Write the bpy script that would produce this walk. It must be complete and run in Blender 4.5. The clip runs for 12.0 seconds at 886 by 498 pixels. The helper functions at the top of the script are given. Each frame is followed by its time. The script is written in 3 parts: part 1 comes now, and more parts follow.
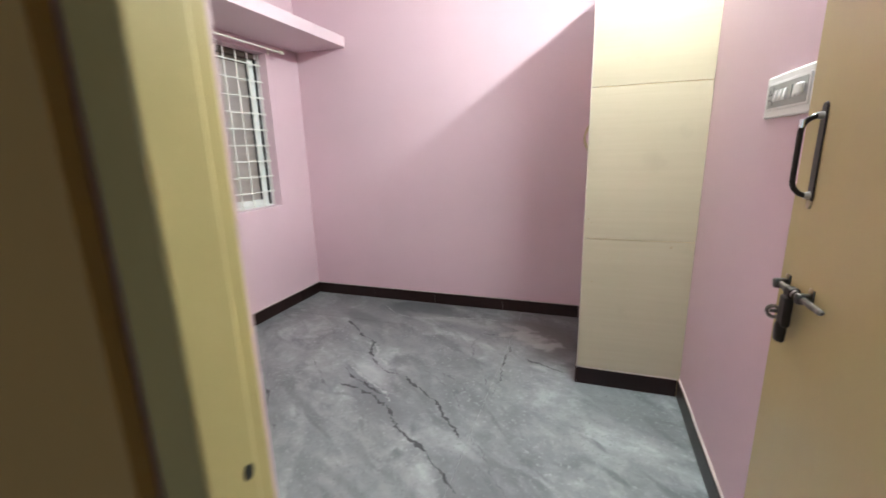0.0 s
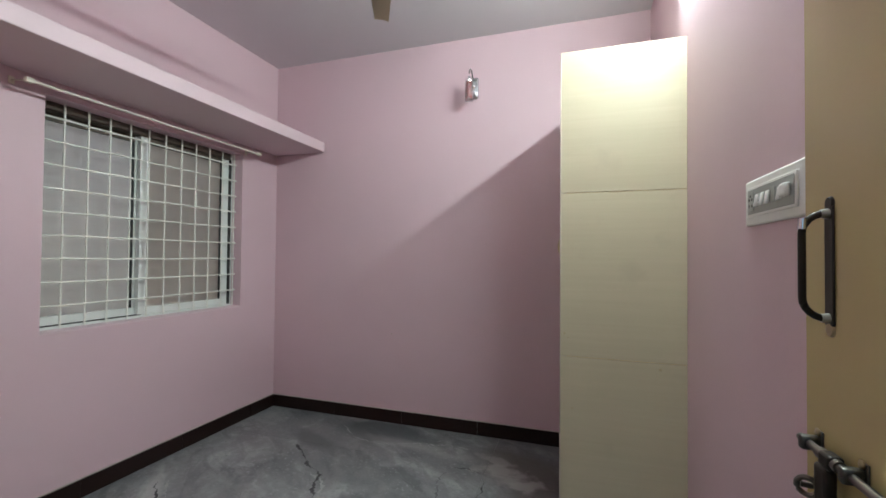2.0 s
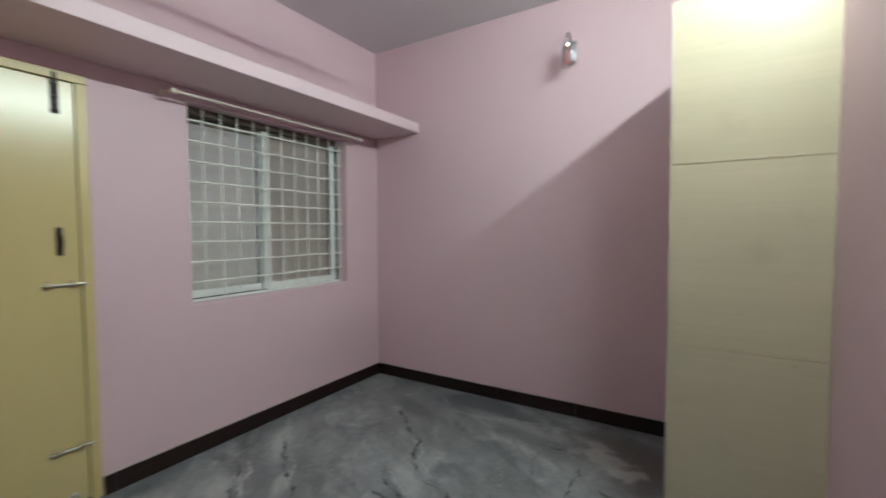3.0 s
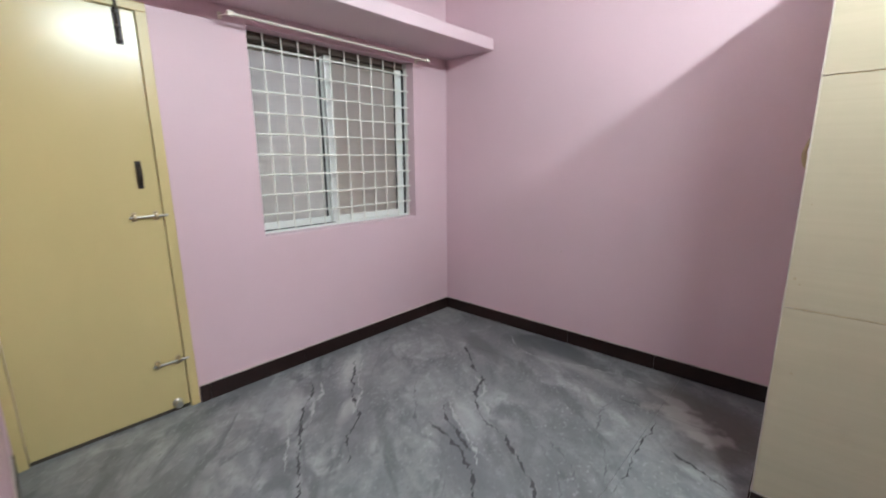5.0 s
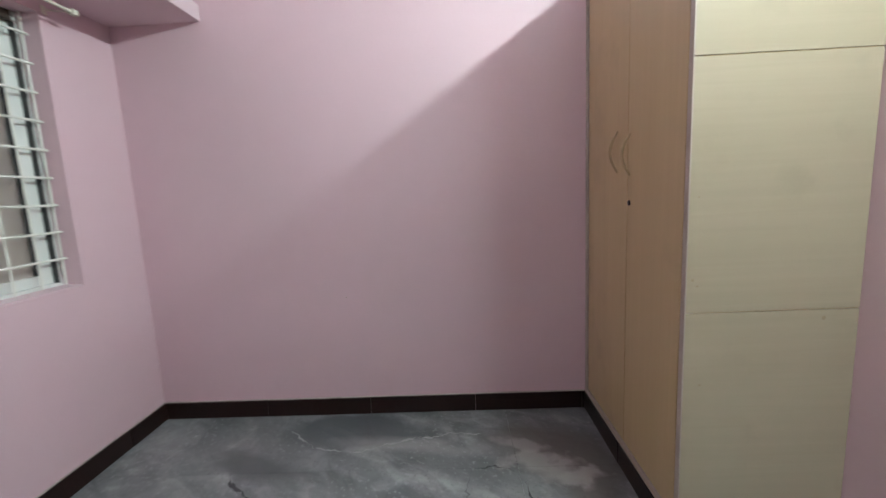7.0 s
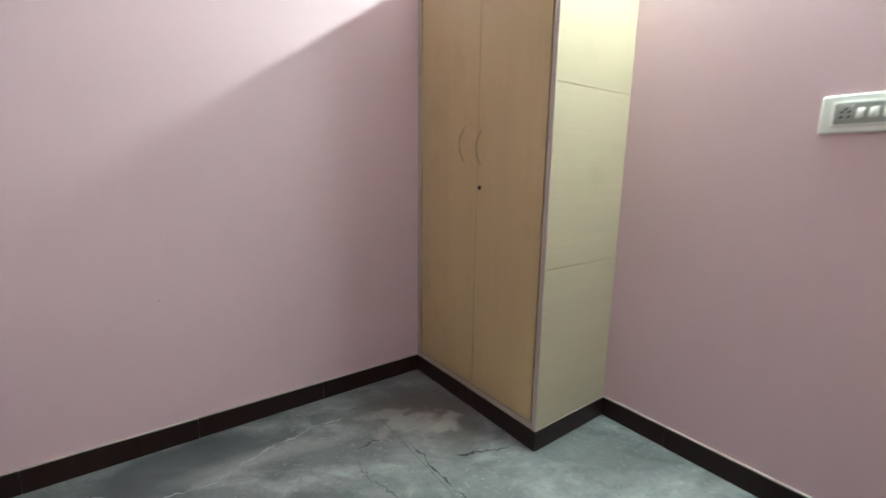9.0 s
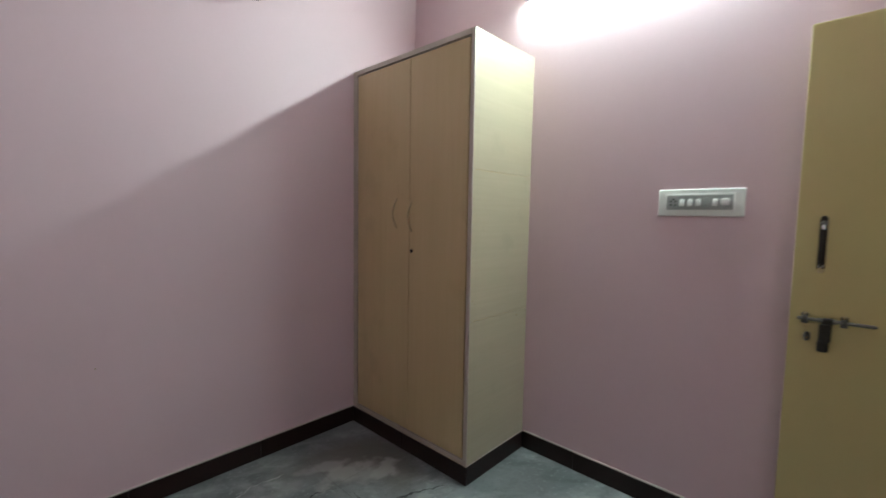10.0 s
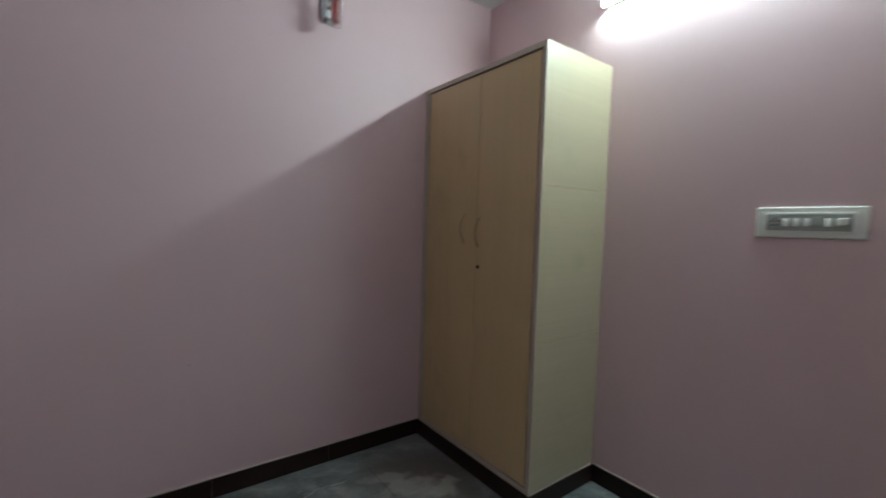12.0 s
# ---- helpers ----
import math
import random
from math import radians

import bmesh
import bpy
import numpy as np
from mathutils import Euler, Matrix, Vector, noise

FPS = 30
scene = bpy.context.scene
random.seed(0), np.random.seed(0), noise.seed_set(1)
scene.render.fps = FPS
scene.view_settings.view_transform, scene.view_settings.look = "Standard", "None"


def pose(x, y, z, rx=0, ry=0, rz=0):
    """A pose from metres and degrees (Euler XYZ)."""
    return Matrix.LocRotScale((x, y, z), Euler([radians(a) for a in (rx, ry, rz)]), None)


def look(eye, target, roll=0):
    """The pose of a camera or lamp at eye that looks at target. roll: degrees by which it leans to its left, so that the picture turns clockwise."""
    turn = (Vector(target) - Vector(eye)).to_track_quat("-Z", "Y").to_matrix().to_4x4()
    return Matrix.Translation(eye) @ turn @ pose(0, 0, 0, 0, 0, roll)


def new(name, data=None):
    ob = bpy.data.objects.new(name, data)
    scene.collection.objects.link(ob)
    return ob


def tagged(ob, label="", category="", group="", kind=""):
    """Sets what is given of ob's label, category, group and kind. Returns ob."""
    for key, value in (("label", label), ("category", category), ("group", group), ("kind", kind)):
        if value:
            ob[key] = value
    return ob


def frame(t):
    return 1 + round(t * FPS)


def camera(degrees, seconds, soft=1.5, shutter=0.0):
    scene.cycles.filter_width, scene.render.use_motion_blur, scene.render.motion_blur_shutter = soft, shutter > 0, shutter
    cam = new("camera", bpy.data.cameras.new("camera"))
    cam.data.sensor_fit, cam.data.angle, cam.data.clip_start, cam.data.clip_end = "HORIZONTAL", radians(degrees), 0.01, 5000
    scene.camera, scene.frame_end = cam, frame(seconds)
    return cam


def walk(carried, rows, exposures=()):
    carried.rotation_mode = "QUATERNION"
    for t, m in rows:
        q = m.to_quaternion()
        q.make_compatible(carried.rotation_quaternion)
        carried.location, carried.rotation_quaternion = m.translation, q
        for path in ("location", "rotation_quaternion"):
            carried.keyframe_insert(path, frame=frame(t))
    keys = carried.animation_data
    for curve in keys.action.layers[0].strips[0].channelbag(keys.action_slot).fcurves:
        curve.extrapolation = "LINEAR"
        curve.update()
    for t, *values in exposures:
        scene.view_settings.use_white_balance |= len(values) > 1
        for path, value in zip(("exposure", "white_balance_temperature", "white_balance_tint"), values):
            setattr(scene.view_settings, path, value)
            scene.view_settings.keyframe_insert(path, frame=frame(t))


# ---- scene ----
cam = camera(93.4, 12.0, shutter=0.5)
PATH = [
    (0, (0.396, 0.277, 1.342), (-0.255, 2.111, 0.88), -1.5),
    (0.5, (0.434, 0.427, 1.337), (-0.11, 2.302, 0.903), -0.5),
    (1, (0.429, 0.526, 1.317), (-0.128, 2.42, 1.003), -1.65),
    (1.5, (0.483, 0.568, 1.335), (-0.105, 2.473, 1.168), 0.8),
    (2, (0.466, 0.553, 1.32), (-0.16, 2.452, 1.356), 0.5),
    (2.5, (0.479, 0.555, 1.358), (-0.26, 2.413, 1.387), 1.7),
    (3, (0.486, 0.575, 1.355), (-0.561, 2.277, 1.265), -0.3),
    (3.1, (0.476, 0.562, 1.366), (-0.643, 2.217, 1.26), -0.5),
    (4.8, (0.402, 0.689, 1.358), (-0.896, 2.137, 0.893), 0.2),
    (5, (0.43, 0.763, 1.372), (-0.886, 2.21, 0.956), -0.4),
    (5.5, (0.27, 0.841, 1.289), (-0.818, 2.5, 1.043), -2.1),
    (6, (0.115, 1.032, 1.319), (-0.637, 2.875, 1.12), -1.4),
    (6.5, (-0.046, 1.16, 1.277), (-0.477, 3.095, 1.017), -1.1),
    (6.7, (-0.156, 1.219, 1.283), (-0.433, 3.181, 1.012), -2.2),
    (8.3, (-0.857, 1.616, 1.24), (-0.067, 3.41, 0.843), 0.7),
    (8.5, (-0.887, 1.578, 1.245), (0.063, 3.286, 0.82), -0.2),
    (9, (-0.994, 1.465, 1.276), (0.166, 3.051, 0.902), 0.7),
    (9.5, (-1.092, 1.326, 1.356), (0.19, 2.84, 1.106), 0.9),
    (10, (-1.226, 1.294, 1.387), (0.23, 2.657, 1.233), 1.0),
    (10.5, (-1.292, 1.259, 1.414), (0.273, 2.502, 1.331), 1.0),
    (11, (-1.295, 1.25, 1.424), (0.267, 2.499, 1.386), 0.6),
    (11.5, (-1.242, 1.251, 1.431), (0.23, 2.605, 1.391), 0.8),
    (12, (-1.173, 1.281, 1.411), (0.016, 2.885, 1.303), 1.8),
]
EXPOSURES = [
    (0, 1.05, 6750, 11.5), (0.5, 0.58, 6650, 12), (1, 0.54, 6650, 11.5), (1.5, 0.54, 6650, 9), (2, 0.07, 6600, 6), (2.5, 0.1, 6500, 4.5), (3, 0.0, 6600, 2.5), (5, 0.65, 6500, 11),
    (5.5, 0.6, 6500, 12), (6.5, 0.5, 6450, 9.5), (8.5, 0.85, 6500, -4), (9.5, 0.55, 6700, -1.5), (10, 0.05, 6450, -2), (10.3, 0.02, 6450, -2), (10.7, 0.0, 6350, -2), (11, -0.6, 6300, -4), (12, -0.55, 6250, -5),
]
walk(cam, [(t, look(eye, target, roll)) for t, eye, target, roll in PATH], EXPOSURES)

# ---- world: a dim sky that reaches the added backdrop outside the frosted window ----
world = bpy.data.worlds.new("sky")
scene.world = world
world.use_nodes = True
sky = world.node_tree.nodes.new("ShaderNodeTexSky")
sky.sky_type, sky.sun_disc = "NISHITA", False
sky.sun_elevation, sky.sun_rotation = radians(60), radians(60)
world.node_tree.links.new(sky.outputs["Color"], world.node_tree.nodes["Background"].inputs["Color"])
world.node_tree.nodes["Background"].inputs["Strength"].default_value = 0.15
TUBE_STRENGTH = 345.0
TUBE_COLOUR = (0.82, 1.0, 1.0)

# ---- plan, in metres ----
X_WIN, X_RIGHT, Y_NEAR, Y_FAR, Z_CEIL = -2.10, 0.907, 0.665, 3.60, 2.98
THICK = 0.22
WIN_Y0, WIN_Y1, WIN_Z0, WIN_Z1 = 1.91, 3.207, 0.906, 2.123
DOOR2_Y0, DOOR2_Y1, DOOR2_Z = 0.675, 1.436, 2.118
ENTRY_X0, ENTRY_X1, ENTRY_Z = 0.0, 0.88, 2.16
WARD_X, WARD_Y, WARD_Z = 0.374, 2.602, 2.295
SKIRT = 0.10
SHELF_X, SHELF_Z0, SHELF_Z1 = -1.608, 2.197, 2.282


# ---- materials ----
def nodes_of(name):
    m = bpy.data.materials.new(name)
    m.use_nodes = True
    return m, m.node_tree.nodes, m.node_tree.links, m.node_tree.nodes["Principled BSDF"]


def noise_node(nt, links, scale, detail=4, stretch=(1, 1, 1), turn=0.0, distort=0.0):
    geo = nt.new("ShaderNodeNewGeometry")
    mp = nt.new("ShaderNodeMapping")
    mp.vector_type = "TEXTURE"
    mp.inputs["Scale"].default_value = [1 / v for v in stretch]
    mp.inputs["Rotation"].default_value = (0, 0, radians(turn))
    links.new(geo.outputs["Position"], mp.inputs["Vector"])
    n = nt.new("ShaderNodeTexNoise")
    n.inputs["Scale"].default_value, n.inputs["Detail"].default_value = scale, detail
    n.inputs["Distortion"].default_value = distort
    links.new(mp.outputs["Vector"], n.inputs["Vector"])
    return n.outputs["Fac"]


def remap(nt, links, value, a, b, c=0.0, d=1.0):
    r = nt.new("ShaderNodeMapRange")
    for key, v in (("From Min", a), ("From Max", b), ("To Min", c), ("To Max", d)):
        r.inputs[key].default_value = v
    links.new(value, r.inputs["Value"])
    return r.outputs["Result"]


def blend(nt, links, fac, a, b, mode="MIX"):
    mx = nt.new("ShaderNodeMix")
    mx.data_type, mx.blend_type = "RGBA", mode
    for sock, v in ((mx.inputs[0], fac), (mx.inputs[6], a), (mx.inputs[7], b)):
        if isinstance(v, bpy.types.NodeSocket):
            links.new(v, sock)
        elif isinstance(v, tuple):
            sock.default_value = (*v, 1)
        else:
            sock.default_value = v
    return mx.outputs[2]


def bump(nt, links, bsdf, height, strength, distance):
    b = nt.new("ShaderNodeBump")
    b.inputs["Strength"].default_value, b.inputs["Distance"].default_value = strength, distance
    links.new(height, b.inputs["Height"])
    links.new(b.outputs["Normal"], bsdf.inputs["Normal"])


def surface(name, colour, rough=0.5, vary=0.12, coarse=1.6, fine=40, metal=0.0, relief=0.1, depth=0.002, stretch=(1, 1, 1), spec=0.5):
    """A base colour that drifts at a coarse and a fine scale, with uneven gloss and fine relief."""
    m, nt, links, bsdf = nodes_of(name)
    big = remap(nt, links, noise_node(nt, links, coarse, 5, stretch), 0.15, 0.85)
    small = remap(nt, links, noise_node(nt, links, fine, 3, stretch), 0.3, 0.7)
    dark = tuple(c * (1 - vary) for c in colour)
    light = tuple(min(0.95, c * (1 + vary * 0.6)) for c in colour)
    col = blend(nt, links, big, dark, light)
    col = blend(nt, links, blend(nt, links, small, (0, 0, 0), (0.22, 0.22, 0.22)), col, tuple(c * (1 - vary * 0.8) for c in colour))
    links.new(col, bsdf.inputs["Base Color"])
    links.new(remap(nt, links, big, 0, 1, rough * 0.88, min(1, rough * 1.12)), bsdf.inputs["Roughness"])
    bsdf.inputs["Metallic"].default_value = metal
    bsdf.inputs["Specular IOR Level"].default_value = spec
    if relief:
        bump(nt, links, bsdf, small, relief, depth)
    return m


def soft_patch(nt, links, cx, cy, rx, ry, turn, edge, wobble):
    """A mask, 1 inside an ellipse on the floor, with an uneven soft rim."""
    geo = nt.new("ShaderNodeNewGeometry")
    sub = nt.new("ShaderNodeVectorMath")
    sub.operation = "SUBTRACT"
    sub.inputs[1].default_value = (cx, cy, 0)
    links.new(geo.outputs["Position"], sub.inputs[0])
    rot = nt.new("ShaderNodeVectorRotate")
    rot.rotation_type = "Z_AXIS"
    rot.inputs["Angle"].default_value = -turn
    links.new(sub.outputs[0], rot.inputs["Vector"])
    mul = nt.new("ShaderNodeVectorMath")
    mul.operation = "MULTIPLY"
    mul.inputs[1].default_value = (1 / rx, 1 / ry, 0)
    links.new(rot.outputs[0], mul.inputs[0])
    length = nt.new("ShaderNodeVectorMath")
    length.operation = "LENGTH"
    links.new(mul.outputs[0], length.inputs[0])
    add = nt.new("ShaderNodeMath")
    add.operation = "MULTIPLY_ADD"
    links.new(noise_node(nt, links, 7, 6), add.inputs[0])
    add.inputs[1].default_value = wobble
    links.new(length.outputs["Value"], add.inputs[2])
    return remap(nt, links, add.outputs[0], 1 + wobble / 2 - edge, 1 + wobble / 2 + edge, 1.0, 0.0)


def marble_floor():
    m, nt, links, bsdf = nodes_of("worn_grey_marble")
    cloud = remap(nt, links, noise_node(nt, links, 1.1, 8, (1, 1.3, 1), -37, 0.4), 0.36, 0.64)
    drift = remap(nt, links, noise_node(nt, links, 2.0, 14, (0.7, 1.5, 1), -37, 1.1), 0.43, 0.63)
    wisp = remap(nt, links, noise_node(nt, links, 3.0, 14, (0.7, 1.6, 1), -43, 1.4), 0.54, 0.64)
    grit = remap(nt, links, noise_node(nt, links, 14, 12, (1, 1.15, 1), -37, 0.6), 0.36, 0.66)
    lobe = remap(nt, links, noise_node(nt, links, 1.7, 12, (0.9, 1.3, 1), -50, 1.6), 0.485, 0.545)
    patchy = remap(nt, links, noise_node(nt, links, 3, 6), 0.35, 0.65)
    speck = remap(nt, links, noise_node(nt, links, 60, 6), 0.56, 0.70)
    fleck = remap(nt, links, noise_node(nt, links, 40, 8, (1, 1.2, 1), -37), 0.56, 0.72)

    def grey(v):
        return (v, v, v)

    col = blend(nt, links, cloud, (0.125, 0.133, 0.138), (0.255, 0.268, 0.274))
    col = blend(nt, links, blend(nt, links, drift, grey(0), grey(0.78)), col, (0.40, 0.412, 0.418))
    col = blend(nt, links, blend(nt, links, wisp, grey(0), grey(0.78)), col, (0.082, 0.088, 0.095))
    col = blend(nt, links, blend(nt, links, grit, grey(0.45), grey(0)), col, (0.10, 0.107, 0.114))
    col = blend(nt, links, blend(nt, links, lobe, grey(0.42), grey(0)), col, (0.095, 0.102, 0.110))
    col = blend(nt, links, blend(nt, links, patchy, grey(0.1), blend(nt, links, fleck, grey(0), grey(0.55))), col, (0.46, 0.475, 0.48))
    col = blend(nt, links, blend(nt, links, patchy, blend(nt, links, speck, grey(0), grey(0.6)), grey(0)), col, (0.10, 0.105, 0.11))
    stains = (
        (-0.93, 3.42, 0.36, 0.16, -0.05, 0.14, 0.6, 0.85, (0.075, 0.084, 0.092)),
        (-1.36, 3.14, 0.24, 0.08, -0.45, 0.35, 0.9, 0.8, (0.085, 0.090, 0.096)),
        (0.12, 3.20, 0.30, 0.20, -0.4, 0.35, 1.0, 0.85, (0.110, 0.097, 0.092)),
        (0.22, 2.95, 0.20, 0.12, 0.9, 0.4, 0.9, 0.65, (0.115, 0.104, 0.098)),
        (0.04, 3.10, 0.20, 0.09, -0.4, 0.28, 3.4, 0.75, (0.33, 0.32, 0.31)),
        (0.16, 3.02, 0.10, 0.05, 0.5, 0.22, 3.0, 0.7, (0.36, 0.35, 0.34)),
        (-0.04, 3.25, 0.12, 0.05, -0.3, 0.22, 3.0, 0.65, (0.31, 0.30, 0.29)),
        (-1.50, 1.10, 0.24, 0.12, 0.6, 0.45, 0.8, 0.5, (0.12, 0.122, 0.125)),
        (-1.78, 1.98, 0.13, 0.05, -0.8, 0.3, 0.7, 0.6, (0.12, 0.124, 0.13)),
        (-0.75, 2.18, 0.26, 0.05, -0.5, 0.5, 1.0, 0.6, (0.12, 0.126, 0.14)),
        (-1.40, 1.97, 0.11, 0.04, -0.9, 0.4, 0.9, 0.6, (0.48, 0.48, 0.47)),
        (-1.80, 2.28, 0.16, 0.05, -0.8, 0.4, 0.9, 0.5, (0.45, 0.45, 0.44)),
        (-1.62, 1.74, 0.20, 0.05, -0.66, 0.45, 1.0, 0.55, (0.43, 0.435, 0.43)),
        (-1.22, 1.86, 0.22, 0.045, -0.6, 0.45, 1.1, 0.5, (0.13, 0.135, 0.145)),
        (-0.84, 2.34, 0.20, 0.05, -0.6, 0.45, 1.0, 0.5, (0.42, 0.425, 0.43)),
        (-1.12, 2.80, 0.20, 0.05, -0.65, 0.45, 1.0, 0.5, (0.13, 0.138, 0.145)),
        (-0.60, 2.04, 0.30, 0.06, -0.45, 0.5, 1.1, 0.55, (0.12, 0.126, 0.135)),
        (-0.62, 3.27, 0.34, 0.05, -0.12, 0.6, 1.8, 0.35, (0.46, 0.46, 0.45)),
    )
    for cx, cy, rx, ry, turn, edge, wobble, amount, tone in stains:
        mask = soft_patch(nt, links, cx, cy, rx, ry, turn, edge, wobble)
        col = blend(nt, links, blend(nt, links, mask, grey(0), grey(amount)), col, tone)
    links.new(col, bsdf.inputs["Base Color"])
    links.new(remap(nt, links, drift, 0, 1, 0.29, 0.42), bsdf.inputs["Roughness"])
    bump(nt, links, bsdf, grit, 0.10, 0.002)
    return m


def laminate(name, light, dark, axis):
    """Wood-print laminate; the grain runs along axis."""
    m, nt, links, bsdf = nodes_of(name)
    stretch = {"x": (1.2, 30, 30), "z": (30, 30, 1.2)}[axis]
    grain = remap(nt, links, noise_node(nt, links, 1.5, 6, stretch, 0, 0.4), 0.3, 0.7)
    band = remap(nt, links, noise_node(nt, links, 0.35, 3, stretch), 0.3, 0.7)
    wear = remap(nt, links, noise_node(nt, links, 4.5, 6), 0.60, 0.72)
    col = blend(nt, links, grain, dark, light)
    col = blend(nt, links, blend(nt, links, band, (0, 0, 0), (0.5, 0.5, 0.5)), col, tuple(c * 0.92 for c in dark))
    col = blend(nt, links, blend(nt, links, wear, (0, 0, 0), (0.3, 0.3, 0.3)), col, tuple(c * 0.72 for c in dark))
    links.new(col, bsdf.inputs["Base Color"])
    bsdf.inputs["Roughness"].default_value = 0.38
    bump(nt, links, bsdf, grain, 0.05, 0.001)
    return m


def frosted(name, colour):
    m, nt, links, bsdf = nodes_of(name)
    pat = noise_node(nt, links, 220, 2)
    haze = remap(nt, links, noise_node(nt, links, 2.2, 4), 0.3, 0.7)
    links.new(blend(nt, links, haze, tuple(c * 0.88 for c in colour), colour), bsdf.inputs["Base Color"])
    bsdf.inputs["Roughness"].default_value = 0.65
    bsdf.inputs["Specular IOR Level"].default_value = 0.25
    bsdf.inputs["Transmission Weight"].default_value = 0.92
    bump(nt, links, bsdf, pat, 0.25, 0.002)
    return m


def glowing(name, colour, strength):
    m, nt, links, bsdf = nodes_of(name)
    bsdf.inputs["Base Color"].default_value = (0.9, 0.9, 0.9, 1)
    bsdf.inputs["Emission Color"].default_value = (*colour, 1)
    bsdf.inputs["Emission Strength"].default_value = strength
    return m


def tinted_glass(name, colour, weight=0.9):
    m, nt, links, bsdf = nodes_of(name)
    bsdf.inputs["Base Color"].default_value = (*colour, 1)
    bsdf.inputs["Roughness"].default_value = 0.08
    bsdf.inputs["Transmission Weight"].default_value = weight
    return m


PINK = surface("pink_wall_paint", (0.662, 0.474, 0.522), 0.55, 0.075, 0.9, 60, relief=0.10, depth=0.0015)
CEIL = surface("ceiling_paint", (0.63, 0.595, 0.62), 0.7, 0.06, 0.8, 50, relief=0.1)
SHELF_PAINT = surface("pink_shelf_paint", (0.69, 0.53, 0.572), 0.5, 0.06, 1.4, 50)
FLOOR = marble_floor()
SKIRTING = surface("dark_brown_skirting", (0.019, 0.0085, 0.0075), 0.30, 0.15, 3, 60, relief=0.04, spec=0.28)
GROUT = surface("skirting_cement_line", (0.55, 0.47, 0.44), 0.8, 0.25, 12, 80)
JOINT = surface("slab_joint", (0.05, 0.05, 0.05), 0.9, 0.2)
CRACK = surface("dark_vein", (0.05, 0.05, 0.055), 0.6, 0.35, 14, 80)
VEIN = surface("grey_vein", (0.13, 0.135, 0.145), 0.45, 0.3, 14, 80)
PALE = surface("pale_cement_smear", (0.38, 0.39, 0.385), 0.7, 0.25, 14, 70)
YELLOW = surface("yellow_enamel", (0.56, 0.452, 0.215), 0.22, 0.08, 1.5, 14, relief=0.10, depth=0.003, stretch=(1, 1, 0.35))
YELLOW_FRAME = surface("yellow_frame_enamel", (0.57, 0.455, 0.21), 0.36, 0.10, 3, 30, relief=0.06)
SIDE_LAM = laminate("cream_laminate", (0.475, 0.405, 0.292), (0.442, 0.373, 0.266), "x")
FRONT_LAM = laminate("beech_laminate", (0.585, 0.44, 0.25), (0.555, 0.413, 0.228), "z")
EDGE = surface("pale_edge_strip", (0.50, 0.42, 0.37), 0.45, 0.12, 8, 50)
SCUFF = surface("brown_scuff", (0.44, 0.35, 0.23), 0.7, 0.3, 30, 90)
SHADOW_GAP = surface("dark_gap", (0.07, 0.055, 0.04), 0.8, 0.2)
WHITE_METAL = surface("white_painted_steel", (0.80, 0.80, 0.74), 0.4, 0.10, 6, 60)
CREAM = surface("yellowed_white_plastic", (0.74, 0.69, 0.58), 0.4, 0.12, 8, 60)
WHITE_ALU = surface("white_aluminium", (0.78, 0.80, 0.77), 0.35, 0.08, 5, 60)
# shade under the loft slab, put into the window head's colour
HEAD_SHADE = surface("shaded_window_head", (0.11, 0.085, 0.065), 0.6, 0.2, 6, 60)
TRACK = surface("black_track", (0.03, 0.03, 0.03), 0.5, 0.2)
GLASS_A = frosted("frosted_glass_grey", (0.86, 0.85, 0.83))
GLASS_B = frosted("frosted_glass_warm", (0.66, 0.61, 0.55))
WHITE_PLASTIC = surface("white_plastic", (0.82, 0.82, 0.80), 0.34, 0.04, 10, 80, relief=0)
GREY_PLASTIC = surface("grey_plastic", (0.36, 0.37, 0.36), 0.4, 0.06, 10, 80, relief=0)
DARK_PLASTIC = surface("black_plastic", (0.02, 0.02, 0.02), 0.4, 0.1, 10, 80, relief=0)
STEEL = surface("tarnished_steel", (0.50, 0.49, 0.46), 0.34, 0.25, 30, 120, metal=1.0, relief=0.05)
CHROME = surface("chrome", (0.75, 0.76, 0.78), 0.12, 0.06, 30, 120, metal=1.0, relief=0)
BLACK_IRON = surface("dark_bronze_iron", (0.035, 0.028, 0.025), 0.38, 0.3, 30, 120, metal=0.6, relief=0.05)
DARK_STEEL = surface("blackened_steel", (0.14, 0.13, 0.12), 0.36, 0.35, 30, 120, metal=0.9, relief=0.05)
WORN_STEEL = surface("worn_steel", (0.22, 0.205, 0.19), 0.32, 0.3, 30, 120, metal=1.0, relief=0.05)
BRASS = surface("dull_brass", (0.52, 0.42, 0.27), 0.35, 0.2, 30, 120, metal=1.0, relief=0.03)
RED_GLASS = tinted_glass("red_glass", (0.70, 0.06, 0.05), 0.55)
CLEAR_GLASS = tinted_glass("clear_glass", (0.92, 0.86, 0.86))
FAN_PAINT = surface("cream_fan_enamel", (0.50, 0.45, 0.28), 0.4, 0.08, 6, 50)
TUBE = glowing("tube_glow", TUBE_COLOUR, TUBE_STRENGTH)
HALL = surface("brown_hall_paint", (0.60, 0.37, 0.14), 0.6, 0.12, 1.2, 40)
OUTSIDE = surface("pane_backdrop", (0.82, 0.67, 0.57), 0.8, 0.2, 2, 30)


